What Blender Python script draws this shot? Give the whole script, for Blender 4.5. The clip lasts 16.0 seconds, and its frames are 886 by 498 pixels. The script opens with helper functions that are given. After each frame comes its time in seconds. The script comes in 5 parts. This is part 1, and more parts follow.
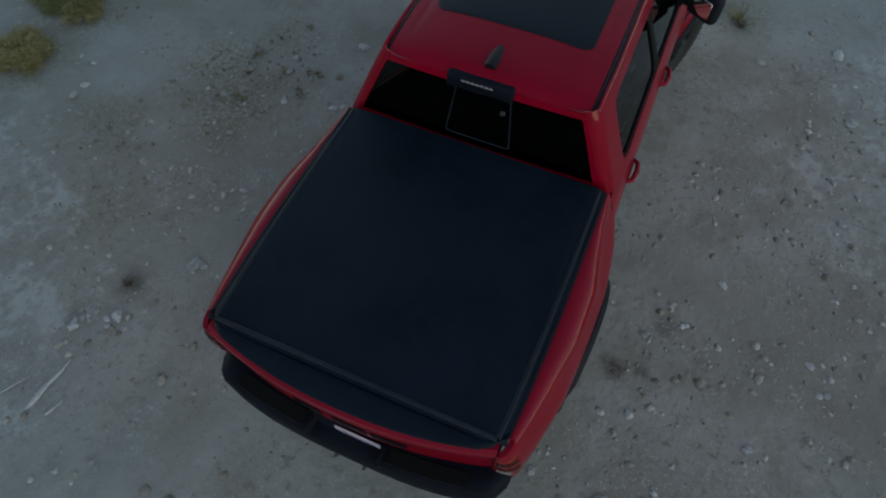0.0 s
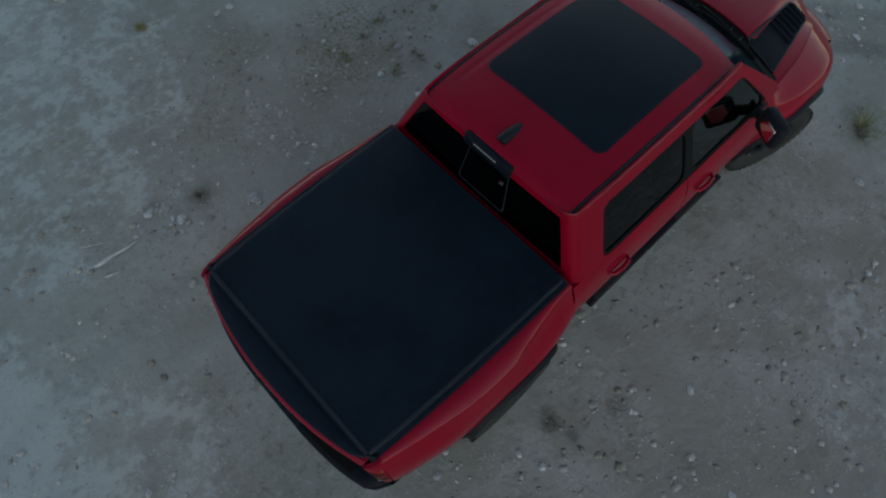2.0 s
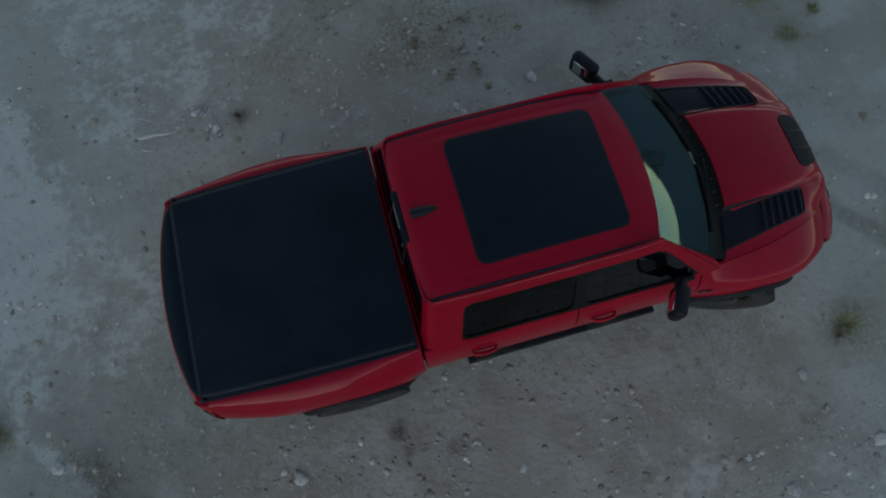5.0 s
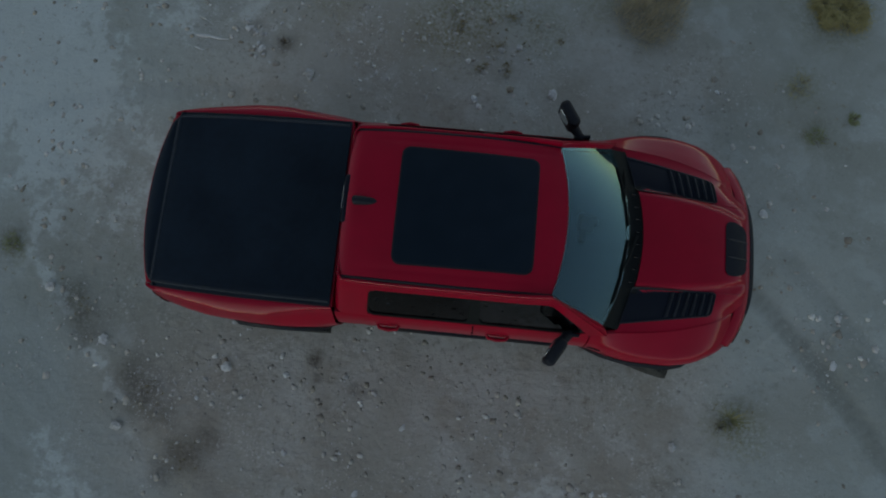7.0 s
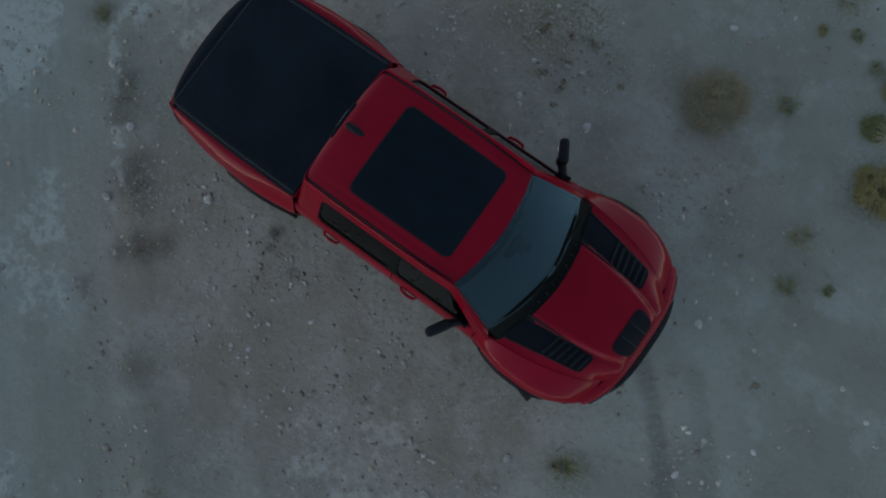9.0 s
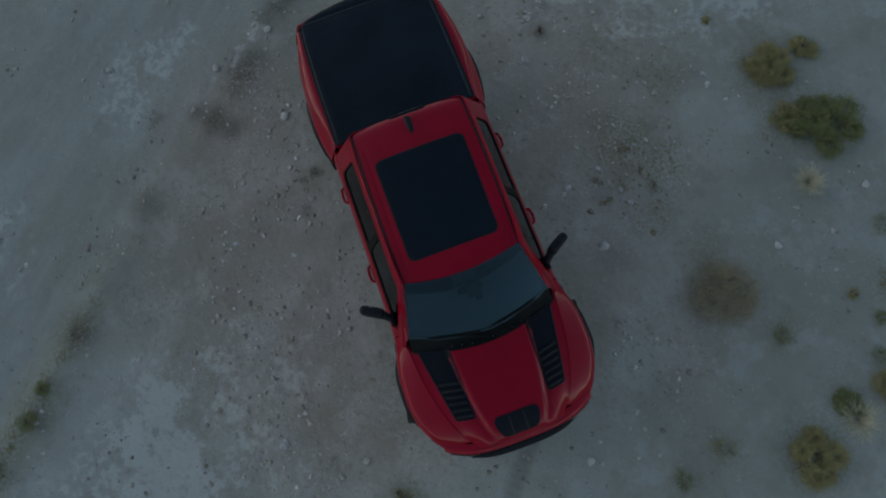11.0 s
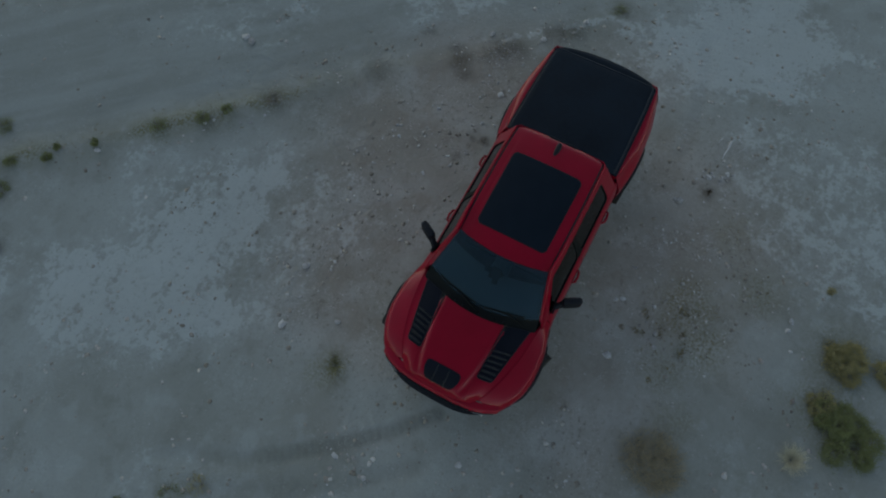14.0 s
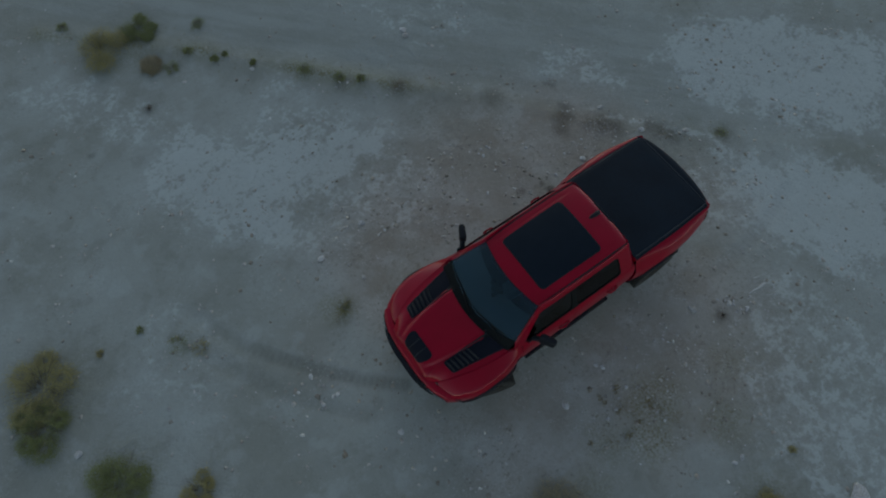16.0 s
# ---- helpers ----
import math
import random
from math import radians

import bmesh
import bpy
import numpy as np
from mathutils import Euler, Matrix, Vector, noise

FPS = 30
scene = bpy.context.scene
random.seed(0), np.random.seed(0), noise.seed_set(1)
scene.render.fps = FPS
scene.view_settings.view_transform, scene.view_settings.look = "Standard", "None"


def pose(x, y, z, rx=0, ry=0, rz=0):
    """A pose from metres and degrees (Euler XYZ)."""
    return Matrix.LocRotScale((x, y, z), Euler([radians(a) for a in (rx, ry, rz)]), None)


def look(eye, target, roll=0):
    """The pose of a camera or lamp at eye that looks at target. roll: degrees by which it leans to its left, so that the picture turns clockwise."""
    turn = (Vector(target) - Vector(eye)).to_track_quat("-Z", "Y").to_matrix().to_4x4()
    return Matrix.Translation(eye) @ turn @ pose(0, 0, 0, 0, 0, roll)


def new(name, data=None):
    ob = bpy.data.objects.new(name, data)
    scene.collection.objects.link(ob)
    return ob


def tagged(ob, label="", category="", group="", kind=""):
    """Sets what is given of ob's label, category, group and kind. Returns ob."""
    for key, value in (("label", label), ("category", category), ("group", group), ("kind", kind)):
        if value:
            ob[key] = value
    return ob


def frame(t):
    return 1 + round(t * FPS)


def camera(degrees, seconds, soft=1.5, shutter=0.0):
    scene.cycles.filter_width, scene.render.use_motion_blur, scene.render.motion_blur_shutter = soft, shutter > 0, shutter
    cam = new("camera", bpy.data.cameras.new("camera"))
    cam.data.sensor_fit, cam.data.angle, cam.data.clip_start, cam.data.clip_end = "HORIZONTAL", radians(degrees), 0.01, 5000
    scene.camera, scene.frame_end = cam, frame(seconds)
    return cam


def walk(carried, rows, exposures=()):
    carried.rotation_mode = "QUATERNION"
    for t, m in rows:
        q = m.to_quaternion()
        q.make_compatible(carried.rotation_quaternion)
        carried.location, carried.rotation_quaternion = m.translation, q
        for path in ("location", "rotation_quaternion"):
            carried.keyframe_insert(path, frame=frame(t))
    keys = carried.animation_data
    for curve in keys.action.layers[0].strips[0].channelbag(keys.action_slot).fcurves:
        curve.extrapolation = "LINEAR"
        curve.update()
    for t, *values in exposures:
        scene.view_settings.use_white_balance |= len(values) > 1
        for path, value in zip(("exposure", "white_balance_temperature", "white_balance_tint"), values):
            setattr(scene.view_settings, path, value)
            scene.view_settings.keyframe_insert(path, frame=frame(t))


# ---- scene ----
EXPOSURE, KELVIN, TINT = 0.56, 11000.0, 9.0
cam = camera(72.33, 16.0, soft=2.0)
PATH = [
    (0.0, -3.484, -0.847, 4.473, 32.22, -0.84, -66.61),
    (0.5, -3.263, -1.071, 4.647, 30.35, -0.60, -60.48),
    (1.0, -3.024, -1.259, 4.857, 28.67, -0.54, -54.56),
    (1.5, -2.843, -1.358, 5.066, 27.10, -0.57, -48.70),
    (2.0, -2.649, -1.433, 5.269, 25.58, -0.53, -43.48),
    (2.5, -2.423, -1.495, 5.431, 24.20, -0.54, -38.85),
    (3.0, -2.150, -1.548, 5.590, 22.83, -0.47, -34.05),
    (3.5, -1.831, -1.603, 5.743, 21.59, -0.31, -29.71),
    (4.0, -1.514, -1.627, 5.898, 20.22, -0.22, -25.25),
    (6.5, -0.022, -1.429, 6.861, 12.15, 0.90, -0.04),
    (7.0, 0.302, -1.269, 7.075, 10.24, 1.36, 5.47),
    (7.5, 0.587, -1.127, 7.334, 8.80, 1.80, 11.92),
    (8.0, 0.856, -0.992, 7.532, 7.45, 2.22, 19.75),
    (8.5, 1.102, -0.889, 7.668, 6.30, 2.41, 27.66),
    (9.0, 1.341, -0.811, 7.802, 6.02, 2.52, 35.68),
    (11.5, 2.542, -0.169, 8.531, 14.03, 2.79, 78.00),
    (12.0, 2.830, -0.018, 8.711, 15.38, 2.73, 86.13),
    (12.5, 3.138, 0.178, 8.910, 16.70, 2.39, 95.67),
    (13.0, 3.418, 0.343, 9.109, 18.07, 2.00, 103.32),
    (13.5, 3.661, 0.535, 9.357, 19.21, 1.51, 111.96),
    (14.0, 3.832, 0.766, 9.630, 20.08, 1.23, 118.61),
    (14.5, 3.946, 1.050, 9.956, 21.10, 0.54, 126.02),
    (15.0, 4.001, 1.371, 10.242, 22.13, 0.10, 131.96),
    (15.5, 4.022, 1.755, 10.509, 22.99, -0.46, 138.81),
    (16.0, 4.011, 2.145, 10.712, 23.66, -0.61, 144.60),
]
walk(cam, [(t, pose(x, y, z, rx, ry, rz)) for t, x, y, z, rx, ry, rz in PATH], exposures=[(0.0, EXPOSURE + 0.08, KELVIN, TINT), (4.2, EXPOSURE + 0.06, KELVIN, TINT), (8.0, EXPOSURE - 0.04, KELVIN, TINT), (16.0, EXPOSURE - 0.04, KELVIN, TINT)])


# ---- sky and light ----
SUN_UP, SUN_TURN = 20.0, 211.0
world = bpy.data.worlds.new("world")
scene.world = world
world.use_nodes = True
wn = world.node_tree.nodes
sky = wn.new("ShaderNodeTexSky")
sky.sky_type, sky.sun_disc = "NISHITA", False
sky.sun_elevation, sky.sun_rotation = radians(SUN_UP), radians(SUN_TURN)
sky.air_density, sky.dust_density, sky.ozone_density = 1.0, 0.1, 2.0
sky.altitude = 3500.0
wn["Background"].inputs["Strength"].default_value = 0.185
world.node_tree.links.new(sky.outputs["Color"], wn["Background"].inputs["Color"])
sun_data = bpy.data.lights.new("sun", "SUN")
sun_data.energy, sun_data.angle, sun_data.color = 0.26, radians(50), (0.90, 0.96, 1.0)
sun = new("sun", sun_data)
sun.matrix_world = look((-9, -15, 6.4), (0, 0, 0))


# ---- materials ----
def material(name):
    m = bpy.data.materials.new(name)
    m.use_nodes = True
    nodes, links = m.node_tree.nodes, m.node_tree.links
    return m, nodes, links, nodes["Principled BSDF"]


def noise_node(nodes, links, scale, detail=5.0, rough=0.55, coords=None, distortion=0.0):
    n = nodes.new("ShaderNodeTexNoise")
    n.inputs["Scale"].default_value = scale
    n.inputs["Detail"].default_value = detail
    n.inputs["Roughness"].default_value = rough
    n.inputs["Distortion"].default_value = distortion
    if coords is None:
        coords = nodes.new("ShaderNodeNewGeometry").outputs["Position"]
    links.new(coords, n.inputs["Vector"])
    return n.outputs["Fac"]


def ramp(nodes, links, fac, lo, hi, a=0.0, b=1.0):
    n = nodes.new("ShaderNodeMapRange")
    n.interpolation_type = "SMOOTHSTEP"
    for key, v in (("From Min", lo), ("From Max", hi), ("To Min", a), ("To Max", b)):
        n.inputs[key].default_value = v
    links.new(fac, n.inputs["Value"])
    return n.outputs["Result"]


def mix(nodes, links, fac, a, b, blend="MIX"):
    n = nodes.new("ShaderNodeMix")
    n.data_type, n.blend_type = "RGBA", blend
    for sock, v in ((n.inputs[0], fac), (n.inputs[6], a), (n.inputs[7], b)):
        if isinstance(v, bpy.types.NodeSocket):
            links.new(v, sock)
        elif isinstance(v, (int, float)):
            sock.default_value = v
        else:
            sock.default_value = (*v, 1.0)
    return n.outputs[2]


def calc(nodes, links, op, a, b):
    n = nodes.new("ShaderNodeMath")
    n.operation = op
    for sock, v in ((n.inputs[0], a), (n.inputs[1], b)):
        if isinstance(v, bpy.types.NodeSocket):
            links.new(v, sock)
        else:
            sock.default_value = v
    return n.outputs[0]


def bump(nodes, links, bsdf, height, strength, distance):
    n = nodes.new("ShaderNodeBump")
    n.inputs["Strength"].default_value, n.inputs["Distance"].default_value = strength, distance
    links.new(height, n.inputs["Height"])
    links.new(n.outputs["Normal"], bsdf.inputs["Normal"])


def surface(name, low, high, scale=30.0, rough=(0.4, 0.6), metallic=0.0, coat=0.0, relief=0.0, relief_scale=400.0, specular=0.5):
    """A surface whose colour and roughness wander between two values, with a fine relief."""
    m, nodes, links, p = material(name)
    wide, fine = noise_node(nodes, links, scale * 0.12), noise_node(nodes, links, scale)
    both = calc(nodes, links, "MULTIPLY_ADD", wide, 0.6)
    links.new(calc(nodes, links, "MULTIPLY", fine, 0.4), both.node.inputs[2])
    links.new(mix(nodes, links, ramp(nodes, links, both, 0.3, 0.7), low, high), p.inputs["Base Color"])
    links.new(ramp(nodes, links, both, 0.3, 0.7, *rough), p.inputs["Roughness"])
    p.inputs["Metallic"].default_value, p.inputs["Coat Weight"].default_value = metallic, coat
    p.inputs["Coat Roughness"].default_value, p.inputs["Specular IOR Level"].default_value = 0.08, specular
    if relief:
        bump(nodes, links, p, noise_node(nodes, links, relief_scale, 3.0), relief, 0.002)
    return m


def glass(name, tint, gloss_rough=0.0, ior=1.5, sheen=(1.0, 1.0, 1.0)):
    """Tinted glass: what lies behind shows through the tint, and the sky mirrors on top by Fresnel."""
    m, nodes, links, p = material(name)
    nodes.remove(p)
    clear, shine, blend, fres = (nodes.new("ShaderNode" + k) for k in ("BsdfTransparent", "BsdfGlossy", "MixShader", "Fresnel"))
    clear.inputs["Color"].default_value = (*tint, 1.0)
    shine.inputs["Roughness"].default_value = gloss_rough
    shine.inputs["Color"].default_value = (*sheen, 1.0)
    fres.inputs["IOR"].default_value = ior
    links.new(fres.outputs[0], blend.inputs[0])
    links.new(clear.outputs[0], blend.inputs[1])
    links.new(shine.outputs[0], blend.inputs[2])
    links.new(blend.outputs[0], nodes["Material Output"].inputs["Surface"])
    return m


RED = surface("red_paint", (0.226, 0.0006, 0.0112), (0.276, 0.0010, 0.0150), 3.0, (0.36, 0.45), 0.0, 0.44, specular=0.06)
RED.node_tree.nodes["Principled BSDF"].inputs["Coat Roughness"].default_value = 0.05
RED.node_tree.nodes["Principled BSDF"].inputs["Coat IOR"].default_value = 1.40
VINYL = surface("black_vinyl", (0.0003, 0.0054, 0.0106), (0.0022, 0.0112, 0.0200), 16.0, (0.44, 0.64), relief=0.25, relief_scale=700, specular=0.14)
PIPING = surface("vinyl_welt", (0.004, 0.010, 0.016), (0.012, 0.020, 0.028), 14.0, (0.5, 0.65), specular=0.2)
PLASTIC = surface("black_plastic", (0.0025, 0.0045, 0.0080), (0.006, 0.0085, 0.0135), 25.0, (0.5, 0.7), relief=0.3, relief_scale=500, specular=0.2)
SEAL = surface("black_rubber_seal", (0.004, 0.006, 0.006), (0.008, 0.010, 0.010), 25.0, (0.6, 0.8), specular=0.10)
VENT = surface("vent_plastic", (0.0020, 0.0045, 0.0090), (0.0045, 0.0075, 0.0140), 25.0, (0.5, 0.7), relief=0.3, relief_scale=500, specular=0.12)
SLAT = surface("slat_plastic", (0.0035, 0.0065, 0.0115), (0.007, 0.0115, 0.0175), 25.0, (0.4, 0.55), specular=0.22)
GLOSS = surface("gloss_black", (0.003, 0.003, 0.004), (0.007, 0.007, 0.008), 10.0, (0.2, 0.3), specular=0.35)
RUBBER = surface("tyre_rubber", (0.007, 0.008, 0.008), (0.017, 0.017, 0.016), 18.0, (0.75, 0.95), relief=0.3)
STEEL = surface("dark_steel", (0.05, 0.05, 0.052), (0.10, 0.10, 0.10), 25.0, (0.35, 0.5), 0.8)
CLOTH = surface("cabin_leather", (0.020, 0.019, 0.018), (0.035, 0.033, 0.031), 20.0, (0.55, 0.7), relief=0.2)
DASH = surface("dashboard_vinyl", (0.036, 0.058, 0.078), (0.058, 0.086, 0.110), 20.0, (0.6, 0.8))
HULL = surface("chassis_black", (0.008, 0.008, 0.008), (0.014, 0.014, 0.013), 10.0, (0.8, 0.95))
LENS_RED = surface("red_lens", (0.16, 0.003, 0.004), (0.20, 0.005, 0.006), 30.0, (0.2, 0.3), specular=0.3)
LENS_CLEAR = surface("clear_lens", (0.16, 0.165, 0.17), (0.24, 0.245, 0.25), 40.0, (0.08, 0.15), coat=1.0)
PLATE = surface("plate_enamel", (0.46, 0.49, 0.58), (0.55, 0.58, 0.66), 30.0, (0.3, 0.4))
PLATE_BAR = surface("plate_print", (0.05, 0.07, 0.20), (0.07, 0.09, 0.25), 30.0, (0.3, 0.4))
PLATE_RED = surface("plate_print_red", (0.45, 0.03, 0.03), (0.5, 0.05, 0.04), 30.0, (0.3, 0.4))
WINDSCREEN = glass("windscreen_glass", (0.26, 0.54, 0.62), 0.02, 1.60, (0.42, 0.80, 0.94))
CLEAR, clear_nodes, clear_links, _ = material("glass_inner_face")
inner_face = clear_nodes.new("ShaderNodeBsdfTransparent")
clear_links.new(inner_face.outputs[0], clear_nodes["Material Output"].inputs["Surface"])
TINTED = glass("privacy_glass", (0.012, 0.014, 0.014), 0.0, 1.35)
SIDEGLASS = glass("front_door_glass", (0.08, 0.10, 0.095), 0.0, 1.5)
ROOFGLASS = surface("roof_glass", (0.0016, 0.0078, 0.0135), (0.0030, 0.0105, 0.0180), 6.0, (0.35, 0.5), specular=0.13)
m_mirror, _, _, p_mirror = material("mirror_glass")
p_mirror.inputs["Metallic"].default_value, p_mirror.inputs["Roughness"].default_value = 1.0, 0.03
p_mirror.inputs["Base Color"].default_value = (0.7, 0.72, 0.73, 1)
MIRROR = m_mirror


def island_surface(name, colours, rough=0.85, relief=0.5, relief_scale=120.0):
    """Loose pieces in one mesh, each with a shade of its own."""
    m, nodes, links, p = material(name)
    geo = nodes.new("ShaderNodeNewGeometry")
    r = nodes.new("ShaderNodeValToRGB")
    r.color_ramp.elements[0].color, r.color_ramp.elements[-1].color = (*colours[0], 1), (*colours[-1], 1)
    for i, c in enumerate(colours[1:-1]):
        r.color_ramp.elements.new((i + 1) / (len(colours) - 1)).color = (*c, 1)
    links.new(geo.outputs["Random Per Island"], r.inputs["Fac"])
    dirt = noise_node(nodes, links, 45.0)
    links.new(mix(nodes, links, ramp(nodes, links, dirt, 0.35, 0.7, 0.85, 1.0), (0.13, 0.115, 0.10), r.outputs["Color"]), p.inputs["Base Color"])
    p.inputs["Roughness"].default_value, p.inputs["Specular IOR Level"].default_value = rough, 0.25
    if relief:
        bump(nodes, links, p, noise_node(nodes, links, relief_scale), relief, 0.004)
    return m


GRAVEL = island_surface("gravel", [(0.24, 0.225, 0.20), (0.33, 0.32, 0.30), (0.40, 0.395, 0.38), (0.28, 0.265, 0.24), (0.50, 0.51, 0.505)])
# The darkest clod tone stands in for the clods' shaded sides.
CLODS = island_surface("soil_clods", [(0.24, 0.218, 0.187), (0.28, 0.26, 0.232), (0.32, 0.30, 0.272), (0.22, 0.202, 0.175), (0.175, 0.157, 0.134), (0.25, 0.232, 0.205)])
LEAF_GREEN = island_surface("shrub_leaves", [(0.125, 0.165, 0.062), (0.175, 0.21, 0.078), (0.23, 0.235, 0.095), (0.145, 0.18, 0.068)], 0.6, 0)
LEAF_YELLOW = island_surface("flowering_shrub_leaves", [(0.30, 0.255, 0.115), (0.36, 0.31, 0.135), (0.25, 0.23, 0.11), (0.39, 0.33, 0.145)], 0.65, 0)
STRAW = island_surface("dry_grass", [(0.19, 0.15, 0.085), (0.27, 0.22, 0.13), (0.14, 0.105, 0.06), (0.22, 0.19, 0.10)], 0.8, 0)
PALE_STRAW = island_surface("pale_straw", [(0.48, 0.44, 0.31), (0.58, 0.54, 0.40), (0.40, 0.36, 0.24)], 0.8, 0)
TWIG = island_surface("dead_twigs", [(0.09, 0.076, 0.063), (0.14, 0.12, 0.10), (0.19, 0.165, 0.14)], 0.85, 0)
BLADE = island_surface("grass_blades", [(0.10, 0.115, 0.04), (0.17, 0.165, 0.065), (0.24, 0.215, 0.11)], 0.7, 0)
STRAW_BROWN = island_surface("brown_dry_stems", [(0.31, 0.255, 0.17), (0.37, 0.31, 0.205), (0.42, 0.355, 0.235), (0.33, 0.28, 0.185)], 0.8, 0)

m_stone, n_, l_, p_ = material("pale_stone")
info = n_.new("ShaderNodeObjectInfo")
fac = calc(n_, l_, "MULTIPLY_ADD", noise_node(n_, l_, 35.0), 0.7)
l_.new(calc(n_, l_, "MULTIPLY", info.outputs["Random"], 0.3), fac.node.inputs[2])
l_.new(mix(n_, l_, ramp(n_, l_, fac, 0.3, 0.7), (0.25, 0.248, 0.24), (0.43, 0.438, 0.435)), p_.inputs["Base Color"])
p_.inputs["Roughness"].default_value = 0.85
bump(n_, l_, p_, noise_node(n_, l_, 60.0), 0.5, 0.01)
STONE = m_stone

# the dusty ground: packed grey-brown earth, chalky crust, stains and weeds after masks in the mesh
m_ground, n_, l_, p_ = material("packed_earth")
pos = n_.new("ShaderNodeNewGeometry").outputs["Position"]


def mask(key):
    a = n_.new("ShaderNodeAttribute")
    a.attribute_name = key
    return a.outputs["Fac"]


wide, mid = noise_node(n_, l_, 0.40, 4.0, 0.55, pos), noise_node(n_, l_, 1.7, 6.0, 0.58, pos)
fine, grit = noise_node(n_, l_, 22.0, 6.0, 0.65, pos), noise_node(n_, l_, 130.0, 3.0, 0.6, pos)
colour = mix(n_, l_, ramp(n_, l_, wide, 0.35, 0.68), (0.255, 0.243, 0.213), (0.325, 0.322, 0.298))
colour = mix(n_, l_, ramp(n_, l_, mid, 0.52, 0.66, 0.0, 0.42), colour, (0.375, 0.378, 0.360))
colour = mix(n_, l_, ramp(n_, l_, mid, 0.46, 0.34, 0.0, 0.38), colour, (0.215, 0.202, 0.174))
umber = noise_node(n_, l_, 1.05, 7.0, 0.62, pos)
colour = mix(n_, l_, calc(n_, l_, "MULTIPLY", ramp(n_, l_, umber, 0.50, 0.60, 0.0, 0.50), mask("earth")), colour, (0.235, 0.208, 0.174))
crumb = noise_node(n_, l_, 11.0, 6.0, 0.68, pos)
broken = calc(n_, l_, "MULTIPLY", ramp(n_, l_, noise_node(n_, l_, 0.75, 4.0, 0.6, pos), 0.43, 0.57, 0.15, 1.0), ramp(n_, l_, mask("earth"), 0.0, 0.7, 0.35, 1.0))
colour = mix(n_, l_, calc(n_, l_, "MULTIPLY", ramp(n_, l_, crumb, 0.46, 0.36, 0.0, 0.60), broken), colour, (0.165, 0.148, 0.124))
colour = mix(n_, l_, calc(n_, l_, "MULTIPLY", ramp(n_, l_, crumb, 0.56, 0.66, 0.0, 0.45), broken), colour, (0.40, 0.395, 0.375))
# the graded track: smooth, cooler, with long faint scrapes
along = n_.new("ShaderNodeMapping")
along.vector_type = "TEXTURE"
along.inputs["Rotation"].default_value, along.inputs["Scale"].default_value = (0, 0, radians(134)), (7.0, 1.0, 1.0)
l_.new(pos, along.inputs["Vector"])
scrape = noise_node(n_, l_, 2.2, 4.0, 0.55, along.outputs["Vector"])
graded = mix(n_, l_, ramp(n_, l_, scrape, 0.36, 0.66), (0.250, 0.246, 0.224), (0.304, 0.307, 0.288))
colour = mix(n_, l_, calc(n_, l_, "MULTIPLY", mask("road"), 0.75), colour, graded)
# chalk crust, broken into islands with crisp edges
plates = noise_node(n_, l_, 2.4, 9.0, 0.66, pos)
chips = noise_node(n_, l_, 9.0, 5.0, 0.60, pos)
crust = calc(n_, l_, "ADD", calc(n_, l_, "MULTIPLY", mask("chalk"), 0.20), calc(n_, l_, "ADD", calc(n_, l_, "MULTIPLY", plates, 0.60), calc(n_, l_, "MULTIPLY", chips, 0.36)))
present = ramp(n_, l_, mask("chalk"), 0.05, 0.35)
colour = mix(n_, l_, calc(n_, l_, "MULTIPLY", ramp(n_, l_, crust, 0.46, 0.78, 0.0, 0.46), present), colour, (0.42, 0.428, 0.414))
colour = mix(n_, l_, calc(n_, l_, "MULTIPLY", ramp(n_, l_, crust, 0.590, 0.665, 0.0, 0.40), present), colour, (0.47, 0.478, 0.464))
colour = mix(n_, l_, calc(n_, l_, "MULTIPLY", ramp(n_, l_, chips, 0.43, 0.34, 0.0, 0.22), present), colour, (0.235, 0.224, 0.198))
colour = mix(n_, l_, calc(n_, l_, "MULTIPLY", mask("stain"), ramp(n_, l_, fine, 0.3, 0.62, 0.45, 1.0)), colour, (0.075, 0.060, 0.050))
colour = mix(n_, l_, calc(n_, l_, "MULTIPLY", mask("weeds"), ramp(n_, l_, fine, 0.38, 0.66)), colour, (0.150, 0.130, 0.055))
colour = mix(n_, l_, calc(n_, l_, "MULTIPLY", mask("track"), ramp(n_, l_, fine, 0.3, 0.6, 0.5, 0.8)), colour, (0.115, 0.105, 0.085))
# Lows of the fine relief darkened, highs paled: its light and shade as colour.
colour = mix(n_, l_, ramp(n_, l_, fine, 0.40, 0.28, 0.0, 0.35), colour, (0.18, 0.165, 0.14))
colour = mix(n_, l_, ramp(n_, l_, fine, 0.58, 0.72, 0.0, 0.25), colour, (0.42, 0.42, 0.40))
colour = mix(n_, l_, ramp(n_, l_, grit, 0.64, 0.78, 0.0, 0.12), colour, (0.46, 0.45, 0.43))
colour = mix(n_, l_, ramp(n_, l_, grit, 0.36, 0.24, 0.0, 0.15), colour, (0.09, 0.08, 0.07))


near = ramp(n_, l_, mask("earth"), 0.0, 0.8, 0.6, 1.25)


